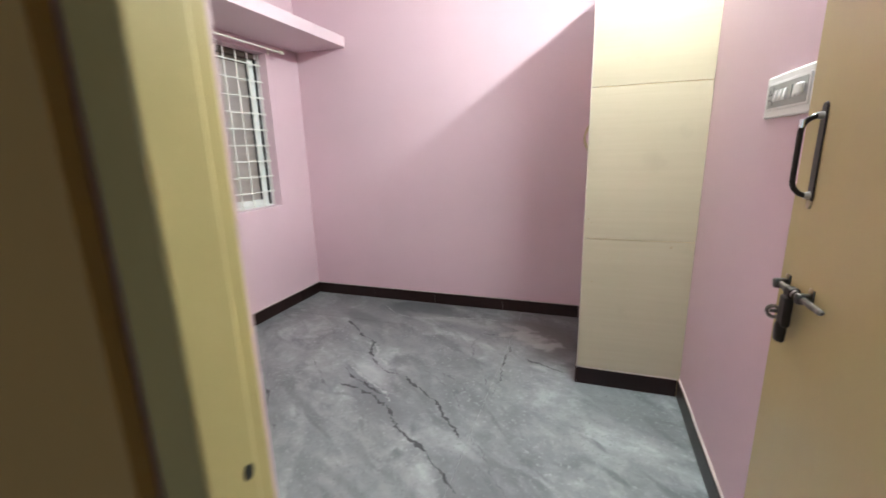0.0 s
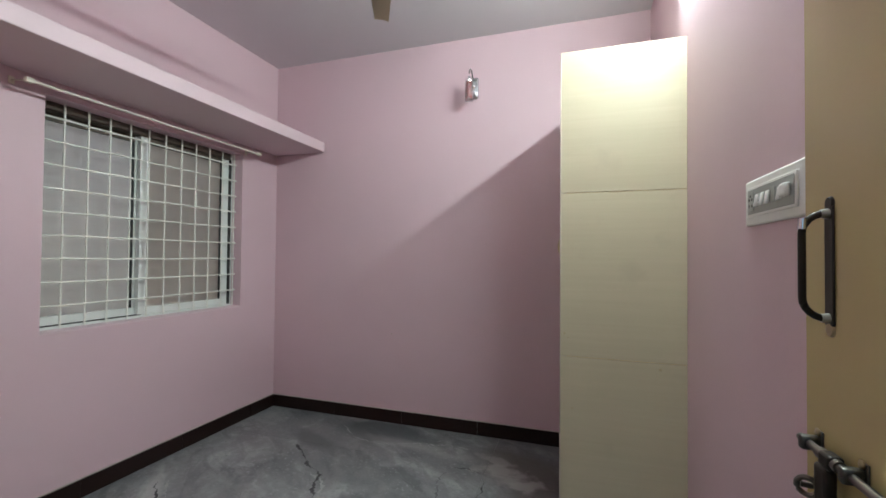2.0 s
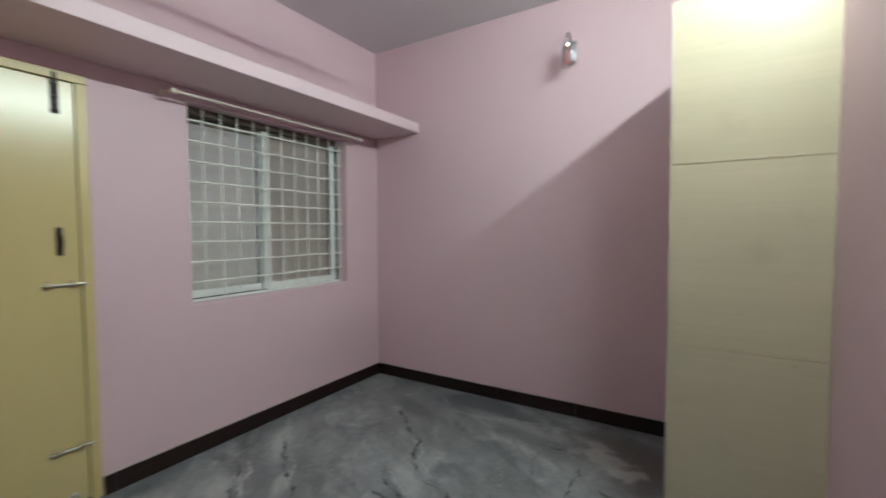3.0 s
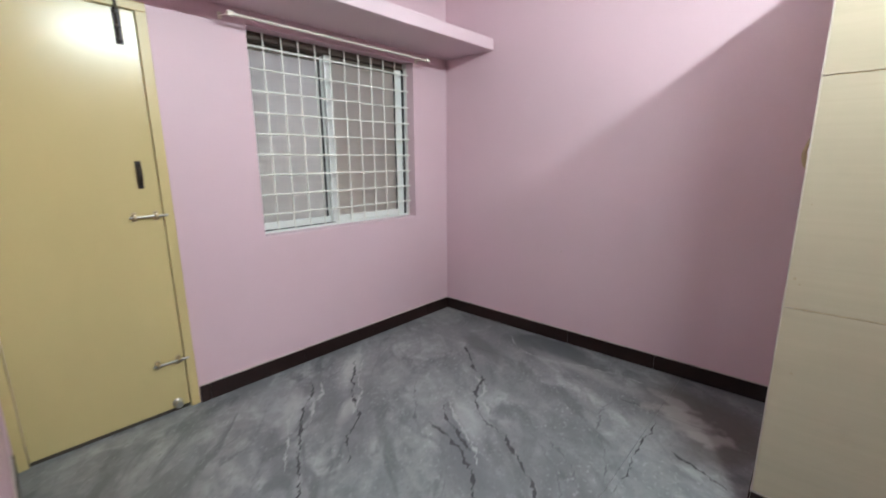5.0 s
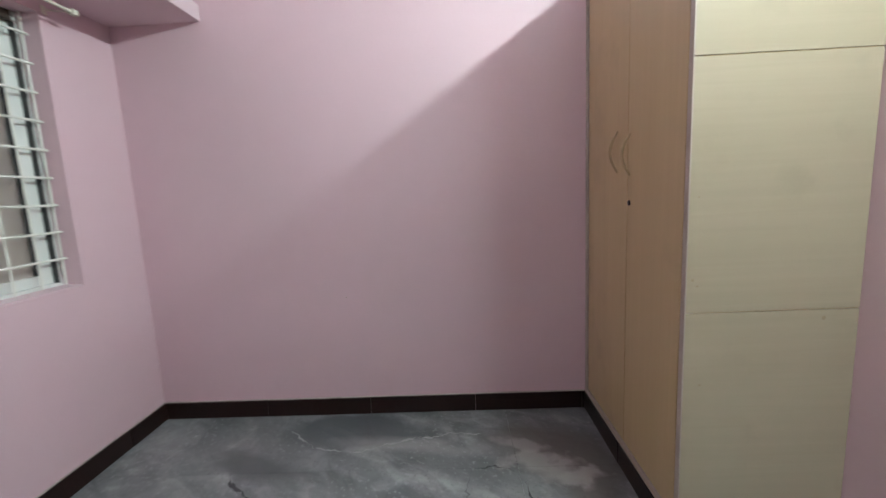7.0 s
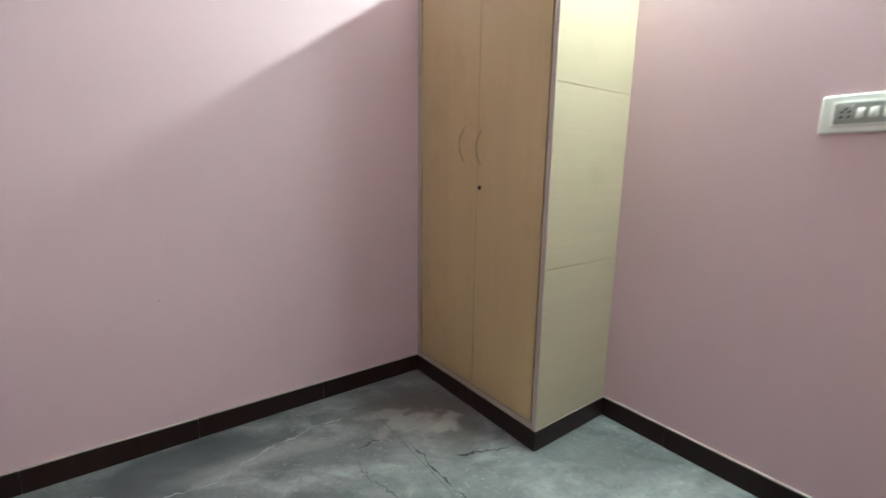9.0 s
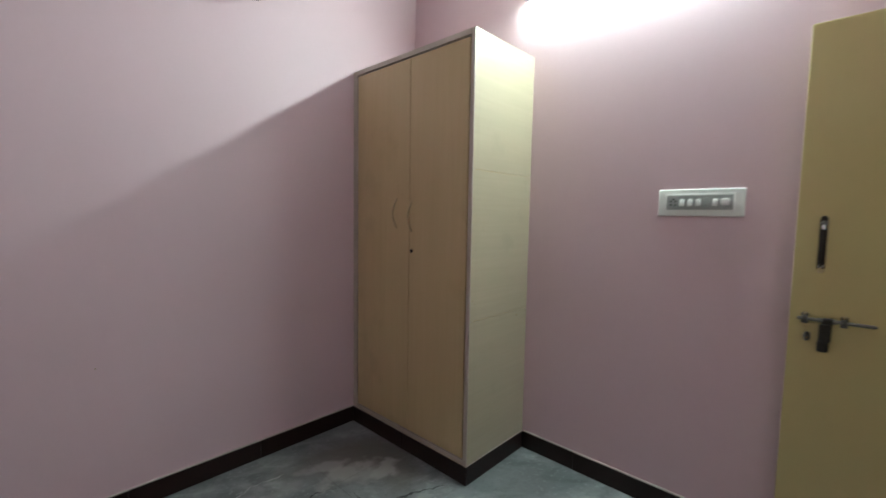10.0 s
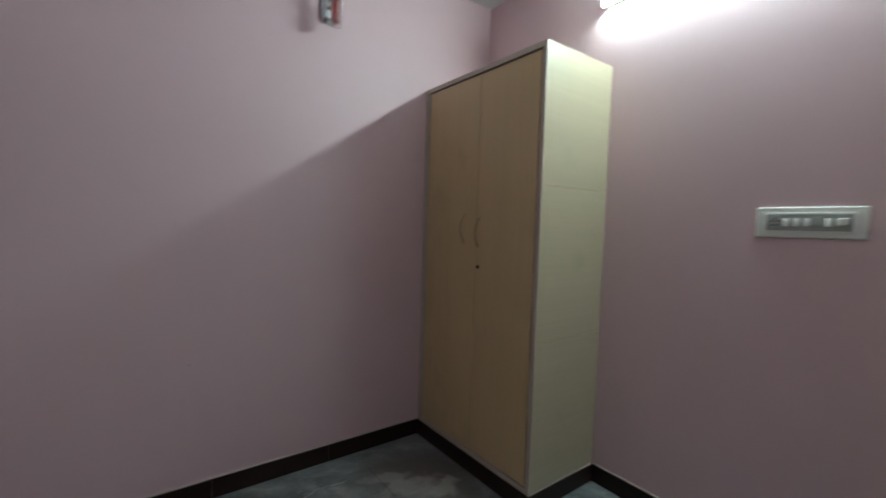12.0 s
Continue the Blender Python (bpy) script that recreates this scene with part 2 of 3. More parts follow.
# ---- mesh helpers ----
def box(bm, x0, x1, y0, y1, z0, z1, bev=0.0, seg=2):
    made = bmesh.ops.create_cube(bm, size=1)["verts"]
    for v in made:
        v.co = Vector((x0 + (v.co.x + 0.5) * (x1 - x0), y0 + (v.co.y + 0.5) * (y1 - y0), z0 + (v.co.z + 0.5) * (z1 - z0)))
    if bev:
        edges = list({e for v in made for e in v.link_edges})
        bmesh.ops.bevel(bm, geom=edges, offset=bev, segments=seg, affect="EDGES", profile=0.5)
    return bm


def boxed(*dims, bev=0.0, seg=2):
    return box(bmesh.new(), *dims, bev=bev, seg=seg)


def rod(bm, a, b, r, r2=None, seg=14):
    a, b = Vector(a), Vector(b)
    m = Matrix.Translation((a + b) / 2) @ (b - a).to_track_quat("Z", "Y").to_matrix().to_4x4()
    bmesh.ops.create_cone(bm, cap_ends=True, segments=seg, radius1=r, radius2=r if r2 is None else r2, depth=(b - a).length, matrix=m)
    return bm


def sweep(bm, pts, r, seg=10, flat=1.0):
    """A round bar along a line of points."""
    pts = [Vector(p) for p in pts]
    rings = []
    for i, p in enumerate(pts):
        d = (pts[min(i + 1, len(pts) - 1)] - pts[max(i - 1, 0)]).normalized()
        side = d.cross(Vector((0.13, 0.21, 0.97)) if abs(d.z) < 0.9 else Vector((0, 1, 0))).normalized()
        up = side.cross(d)
        rings.append([bm.verts.new(p + (side * math.cos(k * math.tau / seg) + up * math.sin(k * math.tau / seg) * flat) * r) for k in range(seg)])
    for a, b in zip(rings, rings[1:]):
        for k in range(seg):
            bm.faces.new((a[k], a[(k + 1) % seg], b[(k + 1) % seg], b[k]))
    bm.faces.new(rings[0][::-1])
    bm.faces.new(rings[-1])
    return bm


def lathe(bm, profile, origin, axis="z", seg=28, caps=True):
    """Turns (radius, height) pairs round an axis through origin."""
    turn = {"z": Matrix.Identity(4), "-x": Matrix.Rotation(-math.pi / 2, 4, "Y"), "-y": Matrix.Rotation(math.pi / 2, 4, "X")}[axis]
    m = Matrix.Translation(origin) @ turn
    rings = [[bm.verts.new(m @ Vector((r * math.cos(k * math.tau / seg), r * math.sin(k * math.tau / seg), h))) for k in range(seg)] for r, h in profile]
    for a, b in zip(rings, rings[1:]):
        for k in range(seg):
            bm.faces.new((a[k], a[(k + 1) % seg], b[(k + 1) % seg], b[k]))
    for ring in (rings[0], rings[-1]) if caps else ():
        bm.faces.new(ring)
    return bm


def mesh(name, bm, material, smooth=True):
    bmesh.ops.recalc_face_normals(bm, faces=bm.faces)
    data = bpy.data.meshes.new(name)
    bm.to_mesh(data)
    bm.free()
    data.materials.append(material)
    if smooth:
        for p in data.polygons:
            p.use_smooth = True
        data.set_sharp_from_angle(angle=radians(35))
        # broad flat faces keep their own normal beside a bevel
        for p in data.polygons:
            longest = max((data.vertices[a].co - data.vertices[b].co).length for a, b in p.edge_keys)
            if len(p.vertices) == 4 and max(abs(c) for c in p.normal) > 0.9999 and p.area > 2e-4 and p.area > 0.004 * longest:
                p.use_smooth = False
    return data


def part(name, bm, material, parent, label=""):
    ob = new(name, mesh(name, bm, material))
    ob.parent = parent
    ob.matrix_parent_inverse = Matrix.Translation(-parent.location)
    return tagged(ob, label=label)


def thing(name, base, label, category, group="", kind=""):
    ob = new(name)
    ob.location = base
    ob.empty_display_size = 0.05
    return tagged(ob, label, category, group, kind)


def setting(name, bm, material, label, category):
    return tagged(new(name, mesh(name, bm, material)), label, category, kind="structure")


# ---- walls, floor, ceiling ----
def wall_pieces(name, pieces, material, label, cat="wall"):
    bm = bmesh.new()
    for p in pieces:
        box(bm, *p)
    return setting(name, bm, material, label, cat)


XO = X_WIN - THICK
wall_pieces("wall_window", [
    (XO, X_WIN, Y_NEAR - 0.15, DOOR2_Y0, 0, Z_CEIL),
    (XO, X_WIN, DOOR2_Y0, DOOR2_Y1, DOOR2_Z, Z_CEIL),
    (XO, X_WIN, DOOR2_Y1, WIN_Y0, 0, Z_CEIL),
    (XO, X_WIN, WIN_Y0, WIN_Y1, 0, WIN_Z0),
    (XO, X_WIN, WIN_Y0, WIN_Y1, WIN_Z1, Z_CEIL),
    (XO, X_WIN, WIN_Y1, Y_FAR + THICK, 0, Z_CEIL),
], PINK, "pale pink painted wall with a window and a door")
far_wall = wall_pieces("wall_far", [(X_WIN, X_RIGHT + THICK, Y_FAR, Y_FAR + THICK, 0, Z_CEIL)], PINK, "pale pink painted plain wall above dark skirting")
wall_pieces("wall_right", [(X_RIGHT, X_RIGHT + THICK, Y_NEAR - 0.15, Y_FAR, 0, Z_CEIL)], PINK, "pale pink painted wall with a tube light and switches")
wall_pieces("wall_near", [
    (X_WIN, ENTRY_X0, Y_NEAR - 0.15, Y_NEAR, 0, Z_CEIL),
    (ENTRY_X0, ENTRY_X1, Y_NEAR - 0.15, Y_NEAR, ENTRY_Z, Z_CEIL),
    (ENTRY_X1, X_RIGHT, Y_NEAR - 0.15, Y_NEAR, 0, Z_CEIL),
], PINK, "pale pink painted wall round the entry doorway")
setting("ceiling", boxed(XO, X_RIGHT + THICK, Y_NEAR - 0.15, Y_FAR + THICK, Z_CEIL, Z_CEIL + 0.15), CEIL, "pale lilac painted plain ceiling", "ceiling")

# the hall outside the entry, without a lamp; sky light enters at the back
HX0, HX1, HY0 = -1.3, 2.0, -2.0
wall_pieces("wall_hall", [
    (HX0 - 0.1, HX0, HY0, Y_NEAR - 0.15, 0, Z_CEIL),
    (HX1, HX1 + 0.1, HY0, Y_NEAR - 0.15, 0, Z_CEIL),
    # back wall, unseen: its opening is added to brighten the door jamb
    (HX0 - 0.1, -0.7, HY0 - 0.1, HY0, 0, Z_CEIL),
    (0.9, HX1 + 0.1, HY0 - 0.1, HY0, 0, Z_CEIL),
    (-0.7, 0.9, HY0 - 0.1, HY0, 0, 0.4),
    (-0.7, 0.9, HY0 - 0.1, HY0, 2.6, Z_CEIL),
    (HX0, ENTRY_X0, Y_NEAR - 0.17, Y_NEAR - 0.152, 0, Z_CEIL),
    (ENTRY_X0, ENTRY_X1, Y_NEAR - 0.17, Y_NEAR - 0.152, ENTRY_Z, Z_CEIL),
    (ENTRY_X1, HX1, Y_NEAR - 0.17, Y_NEAR - 0.152, 0, Z_CEIL),
], HALL, "brown painted hall walls with an added opening for sky light")
setting("ceiling_hall", boxed(HX0 - 0.1, HX1 + 0.1, HY0 - 0.1, Y_NEAR - 0.152, Z_CEIL, Z_CEIL + 0.15), CEIL, "plain painted ceiling of the dark hall", "ceiling")

# unseen backdrop outside the window, added to send sky light through the panes
wall_pieces("backdrop_outside", [(XO - 1.5, XO - 1.4, -0.5, 5.5, -1, 4.5)], OUTSIDE, "added pale warm backdrop that brightens the frosted panes", "wall")

# loft slab along the window wall
setting("loft_shelf", boxed(X_WIN, SHELF_X, Y_NEAR, Y_FAR, SHELF_Z0, SHELF_Z1, bev=0.006), SHELF_PAINT, "pink painted concrete loft slab above window and door", "loft shelf")

# ---- entry door: frame, leaf open against the right wall ----
FY0, FY1 = 0.517, 0.61
entry = thing("door_frame", (0.45, 0.55, 0), "yellow painted wooden frame of the entry doorway", "door frame", kind="structure")


def jamb(x_in, x_out, name):
    """An upright of the frame, with a rebate on the room side."""
    bm = bmesh.new()
    lo, hi = min(x_in, x_out), max(x_in, x_out)
    box(bm, lo, hi, FY0, FY1 - 0.03, 0, ENTRY_Z - 0.045, bev=0.004)
    step = 0.012 if x_in < x_out else -0.012
    a, b = sorted((x_in + step, x_out))
    box(bm, a, b, FY1 - 0.0301, FY1, 0, ENTRY_Z - 0.045, bev=0.004)
    return part(name, bm, YELLOW_FRAME, entry)


jamb(0.065, 0.001, "jamb")
jamb(0.852, 0.879, "jamb")
part("frame_head", boxed(ENTRY_X0 + 0.001, ENTRY_X1 - 0.001, FY0, FY1, ENTRY_Z - 0.045, ENTRY_Z - 0.001, bev=0.004), YELLOW_FRAME, entry)
hole = bmesh.new()
rod(hole, (0.0640, 0.566, 1.010), (0.0656, 0.566, 1.010), 0.0065, seg=18)
for v in hole.verts:
    v.co.z = 1.010 + (v.co.z - 1.010) * 1.5
part("latch_hole", hole, TRACK, entry, "dark worn latch hole")

LX0, LX1, LY0, LY1, LZ1 = 0.820, 0.852, 0.613, 1.400, 2.103
door = thing("door_1", (0.84, 1.0, 0), "yellow enamelled flush door standing open against pink wall", "door", kind="structure")
leaf = part("door_leaf", boxed(LX0, LX1, LY0, LY1, 0.012, LZ1, bev=0.003), YELLOW, door)
for hz in (0.25, 1.05, 1.85):
    hb = bmesh.new()
    rod(hb, (LX1 + 0.004, LY0 - 0.002, hz - 0.045), (LX1 + 0.004, LY0 - 0.002, hz + 0.045), 0.006)
    part("hinge", hb, STEEL, door)


def arc_pull(x, y, z0, z1, out, r, flat=1.0):
    """Points of a D-shaped pull that stands out towards -x."""
    pts = [(x, y, z0)]
    n = 7
    for i in range(n):
        a = math.pi / 2 * i / (n - 1)
        pts.append((x - out * math.sin(a) * 0.98 - 0.0005, y, z0 + 0.030 * (1 - math.cos(a))))
    for i in range(n):
        a = math.pi / 2 * (1 - i / (n - 1))
        pts.append((x - out * math.sin(a) * 0.98 - 0.0005, y, z1 - 0.030 * (1 - math.cos(a))))
    pts.append((x, y, z1))
    return sweep(bmesh.new(), pts, r, 10, flat)


pull_plate = part("pull_plate", boxed(LX0 - 0.0035, LX0, 1.312, 1.335, 1.222, 1.400, bev=0.0015), BLACK_IRON, door)
for ez, metal, words in ((1.216, BRASS, "worn brass end of the plate"), (1.404, BLACK_IRON, "")):
    part("pull_end", rod(bmesh.new(), (LX0, 1.3235, ez), (LX0 - 0.0036, 1.3235, ez), 0.0112, 0.009, 20), metal, pull_plate, words)
part("pull_handle", arc_pull(LX0 - 0.003, 1.3235, 1.232, 1.390, 0.033, 0.0052), BLACK_IRON, door, "black D-shaped pull")
for cz in (1.233, 1.389):
    part("pull_collar", rod(bmesh.new(), (LX0 - 0.003, 1.3235, cz), (LX0 - 0.013, 1.3235, cz), 0.0078, 0.0064, 16), STEEL, door, "worn bright collar of the pull")
part("worn_bend", rod(bmesh.new(), (LX0 - 0.0358, 1.3235, 1.366), (LX0 - 0.0345, 1.3235, 1.382), 0.0060, 0.0056, 14), CHROME, door, "pull worn bright at its upper bend")


def slide_bolt(parent_ob, x, y0, y1, z, side, bar_metal, guide_metal):
    """A sliding door bolt lying along y on a face at x; side is +1 or -1, the way it stands out."""
    bar = bmesh.new()
    rod(bar, (x + side * 0.016, y0, z), (x + side * 0.016, y1, z), 0.0065)
    rod(bar, (x + side * 0.016, y1, z), (x + side * 0.016, y1 + 0.006, z), 0.0065, 0.003)
    part("bolt_bar", bar, bar_metal, parent_ob)
    for f in (0.13, 0.72):
        yc = y0 + (y1 - y0) * f
        g = bmesh.new()
        a, b = sorted((x, x + side * 0.003))
        box(g, a, b, yc - 0.012, yc + 0.012, z - 0.024, z + 0.024, bev=0.001)
        a, b = sorted((x, x + side * 0.027))
        box(g, a, b, yc - 0.008, yc + 0.008, z - 0.012, z + 0.012, bev=0.003)
        for dz in (-0.018, 0.018):
            c = Vector((x + side * 0.003, yc, z + dz))
            rod(g, c, c + Vector((side * 0.003, 0, 0)), 0.004, 0.002)
        part("bolt_guide", g, guide_metal, parent_ob)


bar = bmesh.new()
BZ, BX = 1.036, LX0 - 0.017
rod(bar, (BX, 1.172, BZ), (BX, 1.376, BZ), 0.0062)
rod(bar, (BX, 1.172, BZ), (BX, 1.166, BZ), 0.0062, 0.003)
rod(bar, (BX, 1.268, BZ), (BX, 1.318, BZ), 0.0088)
part("bolt_bar", bar, WORN_STEEL, door, "worn steel bolt bar")
for yc in (1.248, 1.355):
    g = bmesh.new()
    box(g, LX0 - 0.003, LX0, yc - 0.010, yc + 0.010, BZ - 0.020, BZ + 0.020, bev=0.001)
    box(g, LX0 - 0.028, LX0 - 0.002, yc - 0.0075, yc + 0.0075, BZ - 0.011, BZ + 0.011, bev=0.004)
    guide = part("bolt_guide", g, DARK_STEEL, door)
    part("guide_screw", lathe(bmesh.new(), [(0.006, 0), (0.006, 0.002), (0.003, 0.004), (0.001, 0.0042)], (LX0 - 0.003, yc, BZ + 0.017), "-x", 14), BRASS, guide, "brass screw head")
hasp = bmesh.new()
box(hasp, BX - 0.010, BX + 0.010, 1.276, 1.306, BZ - 0.012, BZ + 0.010, bev=0.005, seg=3)
box(hasp, BX - 0.012, BX + 0.004, 1.280, 1.314, BZ - 0.078, BZ - 0.010, bev=0.006, seg=3)
part("bolt_hasp", hasp, BLACK_IRON, door, "dark hanging hasp")
ring = bmesh.new()
RC, ra = Vector((LX0 - 0.022, 1.345, 0.972)), Vector((0.85, -0.53, 0))
sweep(ring, [RC + ra * (0.013 * math.cos(math.tau * k / 20)) + Vector((0, 0, 0.013 * math.sin(math.tau * k / 20))) for k in range(21)], 0.0042, 8)
rod(ring, RC - ra * 0.012 + Vector((0.004, 0, 0)), (LX0, 1.345, 0.972), 0.0045, seg=10)
part("staple_ring", ring, WORN_STEEL, door)
lock = thing("padlock", (BX, 1.300, 0.922), "small dark rounded padlock hanging from the door bolt", "padlock")
body = bmesh.new()
lathe(body, [(0.004, 0.0), (0.013, 0.001), (0.016, 0.006), (0.017, 0.030), (0.015, 0.040), (0.009, 0.046), (0.003, 0.047)], (BX - 0.006, 1.300, 0.922), "z", 22)
for v in body.verts:
    v.co.x = BX - 0.006 + (v.co.x - BX + 0.006) * 0.62
part("lock_body", body, BLACK_IRON, lock)
pts = [(BX - 0.006, 1.300 + 0.010 * math.cos(a), 0.964 + 0.020 * math.sin(a)) for a in [math.pi * k / 10 for k in range(11)]]
part("shackle", sweep(bmesh.new(), pts, 0.0032, 8), STEEL, lock)

# ---- second door, shut, in the window wall ----
door2 = thing("door_2", (X_WIN, 1.04, 0), "shut yellow enamelled flush door beside the window", "door", kind="structure")
dx0, dx1 = X_WIN - 0.07, X_WIN + 0.004
part("frame_post", boxed(dx0, dx1, DOOR2_Y0 + 0.001, 0.716, 0, DOOR2_Z - 0.044, bev=0.003), YELLOW_FRAME, door2)
part("frame_post", boxed(dx0, dx1, 1.388, DOOR2_Y1 - 0.001, 0, DOOR2_Z - 0.044, bev=0.003), YELLOW_FRAME, door2)
part("frame_head", boxed(dx0, dx1, DOOR2_Y0 + 0.001, DOOR2_Y1 - 0.001, DOOR2_Z - 0.043, DOOR2_Z - 0.001, bev=0.003), YELLOW_FRAME, door2)
part("door_leaf", boxed(X_WIN - 0.045, X_WIN - 0.006, 0.719, 1.385, 0.022, DOOR2_Z - 0.047, bev=0.002), YELLOW, door2)
part("bottom_gap", boxed(X_WIN - 0.05, X_WIN - 0.012, 0.717, 1.387, 0.001, 0.021), SHADOW_GAP, door2)
F2 = X_WIN - 0.006
slide_bolt(door2, F2, 1.240, 1.398, 1.103, 1, STEEL, BRASS)
slide_bolt(door2, F2, 1.238, 1.402, 0.300, 1, STEEL, BRASS)
tb = bmesh.new()
box(tb, F2, F2 + 0.004, 1.298, 1.330, 1.912, 2.07, bev=0.001)
rod(tb, (F2 + 0.012, 1.314, 1.915), (F2 + 0.012, 1.314, 2.10), 0.008)
for tz in (1.93, 1.99, 2.05):
    box(tb, F2 + 0.004, F2 + 0.022, 1.302, 1.326, tz - 0.008, tz + 0.008, bev=0.003)
part("tower_bolt", tb, BLACK_IRON, door2, "black tower bolt")
hp = part("pull_plate", boxed(F2, F2 + 0.006, 1.297, 1.322, 1.243, 1.378, bev=0.0025), BLACK_IRON, door2)
pp = [(F2 + 0.004 + 0.034 * math.sin(math.pi * k / 12), 1.3095, 1.262 + 0.098 * k / 12) for k in range(13)]
part("pull_handle", sweep(bmesh.new(), pp, 0.007, 10), BLACK_IRON, door2)
stop = bmesh.new()
lathe(stop, [(0.023, 0), (0.023, 0.008), (0.017, 0.012), (0.016, 0.034), (0.020, 0.037), (0.018, 0.046), (0.006, 0.047)], (F2, 1.322, 0.052), "-x", 16)
for v in stop.verts:
    v.co.x = 2 * F2 - v.co.x
part("door_stop", stop, STEEL, door2)

# ---- window: sliding sashes behind a steel grille ----
win = thing("window_1", (X_WIN - 0.2, 2.56, WIN_Z0), "white aluminium sliding window with frosted glass panes", "window", kind="structure")
wx0, wx1 = X_WIN - 0.19, X_WIN - 0.095
part("frame_side", boxed(wx0, wx1, WIN_Y0 + 0.001, WIN_Y0 + 0.03, WIN_Z0 + 0.001, WIN_Z1 - 0.001, bev=0.002), WHITE_ALU, win)
part("frame_side", boxed(wx0, wx1, WIN_Y1 - 0.026, WIN_Y1 - 0.001, WIN_Z0 + 0.001, WIN_Z1 - 0.001, bev=0.002), WHITE_ALU, win)
part("frame_head", boxed(wx0, wx1, WIN_Y0 + 0.031, WIN_Y1 - 0.027, WIN_Z1 - 0.045, WIN_Z1 - 0.001, bev=0.002), HEAD_SHADE, win, "head track coloured dark for the loft slab's shade")
part("sill_track", boxed(wx0, wx1, WIN_Y0 + 0.031, WIN_Y1 - 0.027, WIN_Z0 + 0.001, WIN_Z0 + 0.024, bev=0.002), WHITE_ALU, win)
part("track_groove", boxed(wx1 - 0.034, wx1 - 0.022, WIN_Y0 + 0.032, 2.49, WIN_Z0 + 0.0245, WIN_Z0 + 0.028), TRACK, win)
part("track_groove", boxed(wx1 - 0.012, wx1 - 0.004, WIN_Y0 + 0.032, 2.49, WIN_Z0 + 0.0245, WIN_Z0 + 0.028), TRACK, win)


def sash(y0, y1, x0, x1, left, right, glass, label):
    z0, z1 = WIN_Z0 + 0.025, WIN_Z1 - 0.046
    s = part("sash", boxed(x0, x1, y0, y0 + left, z0, z1, bev=0.002), WHITE_ALU, win, label)
    part("stile", boxed(x0, x1, y1 - right, y1, z0, z1, bev=0.002), WHITE_ALU, s)
    part("rail", boxed(x0, x1, y0 + left, y1 - right, z0, z0 + 0.045, bev=0.002), WHITE_ALU, s)
    # top rail takes the dark colour that stands for the slab's shade
    part("rail", boxed(x0, x1, y0 + left, y1 - right, z1 - 0.04, z1, bev=0.002), HEAD_SHADE, s)
    xm = (x0 + x1) / 2
    for gy0, gy1 in ((y0 + left - 0.001, y0 + left + 0.006), (y1 - right - 0.014, y1 - right + 0.001)):
        part("gasket", boxed(xm - 0.005, xm + 0.007, gy0, gy1, z0 + 0.045, z1 - 0.04), TRACK, s)
    pane = part("pane", boxed(xm - 0.002, xm + 0.003, y0 + left - 0.001, y1 - right + 0.001, z0 + 0.044, z1 - 0.039), glass, s)
    pane.visible_shadow = False


sash(WIN_Y0 + 0.031, 2.500, wx0 + 0.006, wx0 + 0.036, 0.04, 0.03, GLASS_A, "outer sliding sash with grey frosted glass")
sash(2.478, WIN_Y1 - 0.027, wx0 + 0.046, wx0 + 0.076, 0.05, 0.06, GLASS_B, "inner sliding sash with warm grey frosted glass")
part("gasket", boxed(wx0 + 0.045, wx1 + 0.0005, WIN_Y1 - 0.0268, WIN_Y1 - 0.018, WIN_Z0 + 0.024, WIN_Z1 - 0.046), TRACK, win)
part("window_sill", boxed(X_WIN - 0.094, X_WIN - 0.002, WIN_Y0 + 0.001, WIN_Y1 - 0.001, WIN_Z0 + 0.0005, WIN_Z0 + 0.010, bev=0.002), SHELF_PAINT, win)

grille = thing("window_grille", (X_WIN - 0.07, 2.56, WIN_Z0), "white painted square-bar steel security grille in the window", "window grille")
GX = X_WIN - 0.07
for k in range(11):
    y = 2.035 + 0.1158 * k
    gb = bmesh.new()
    jig = 0.0012 * math.sin(k * 2.3)
    box(gb, GX - 0.004, GX + 0.004, y - 0.0045 + jig, y + 0.0045 + jig, WIN_Z0 + 0.012, WIN_Z1 - 0.001, bev=0.0015, seg=1)
    part("upright_bar", gb, WHITE_METAL, grille)
for k in range(9):
    z = 2.033 - 0.124 * k
    gb = bmesh.new()
    sweep(gb, [(GX + 0.008, WIN_Y0 + 0.001 + (WIN_Y1 - WIN_Y0 - 0.002) * i / 10, z + 0.0012 * math.sin(i * 1.9 + k)) for i in range(11)], 0.0056, 8)
    part("cross_bar", gb, WHITE_METAL, grille)

CX, CZ = X_WIN + 0.135, 2.121
curtain = thing("curtain_rod", (X_WIN, 2.5, CZ), "thin white curtain rod on brackets under the loft", "curtain rod")
part("rod", rod(bmesh.new(), (CX, 1.765, CZ), (CX, 3.25, CZ), 0.0066), CREAM, curtain)
for y in (1.775, 3.235):
    cb = bmesh.new()
    box(cb, X_WIN + 0.0005, X_WIN + 0.006, y - 0.012, y + 0.012, CZ, CZ + 0.036, bev=0.002)
    rod(cb, (X_WIN + 0.005, y, CZ + 0.018), (CX, y, CZ + 0.002), 0.0035, seg=8)
    box(cb, CX - 0.014, CX + 0.014, y - 0.016, y + 0.016, CZ - 0.012, CZ + 0.012, bev=0.004)
    part("bracket", cb, CREAM, curtain)

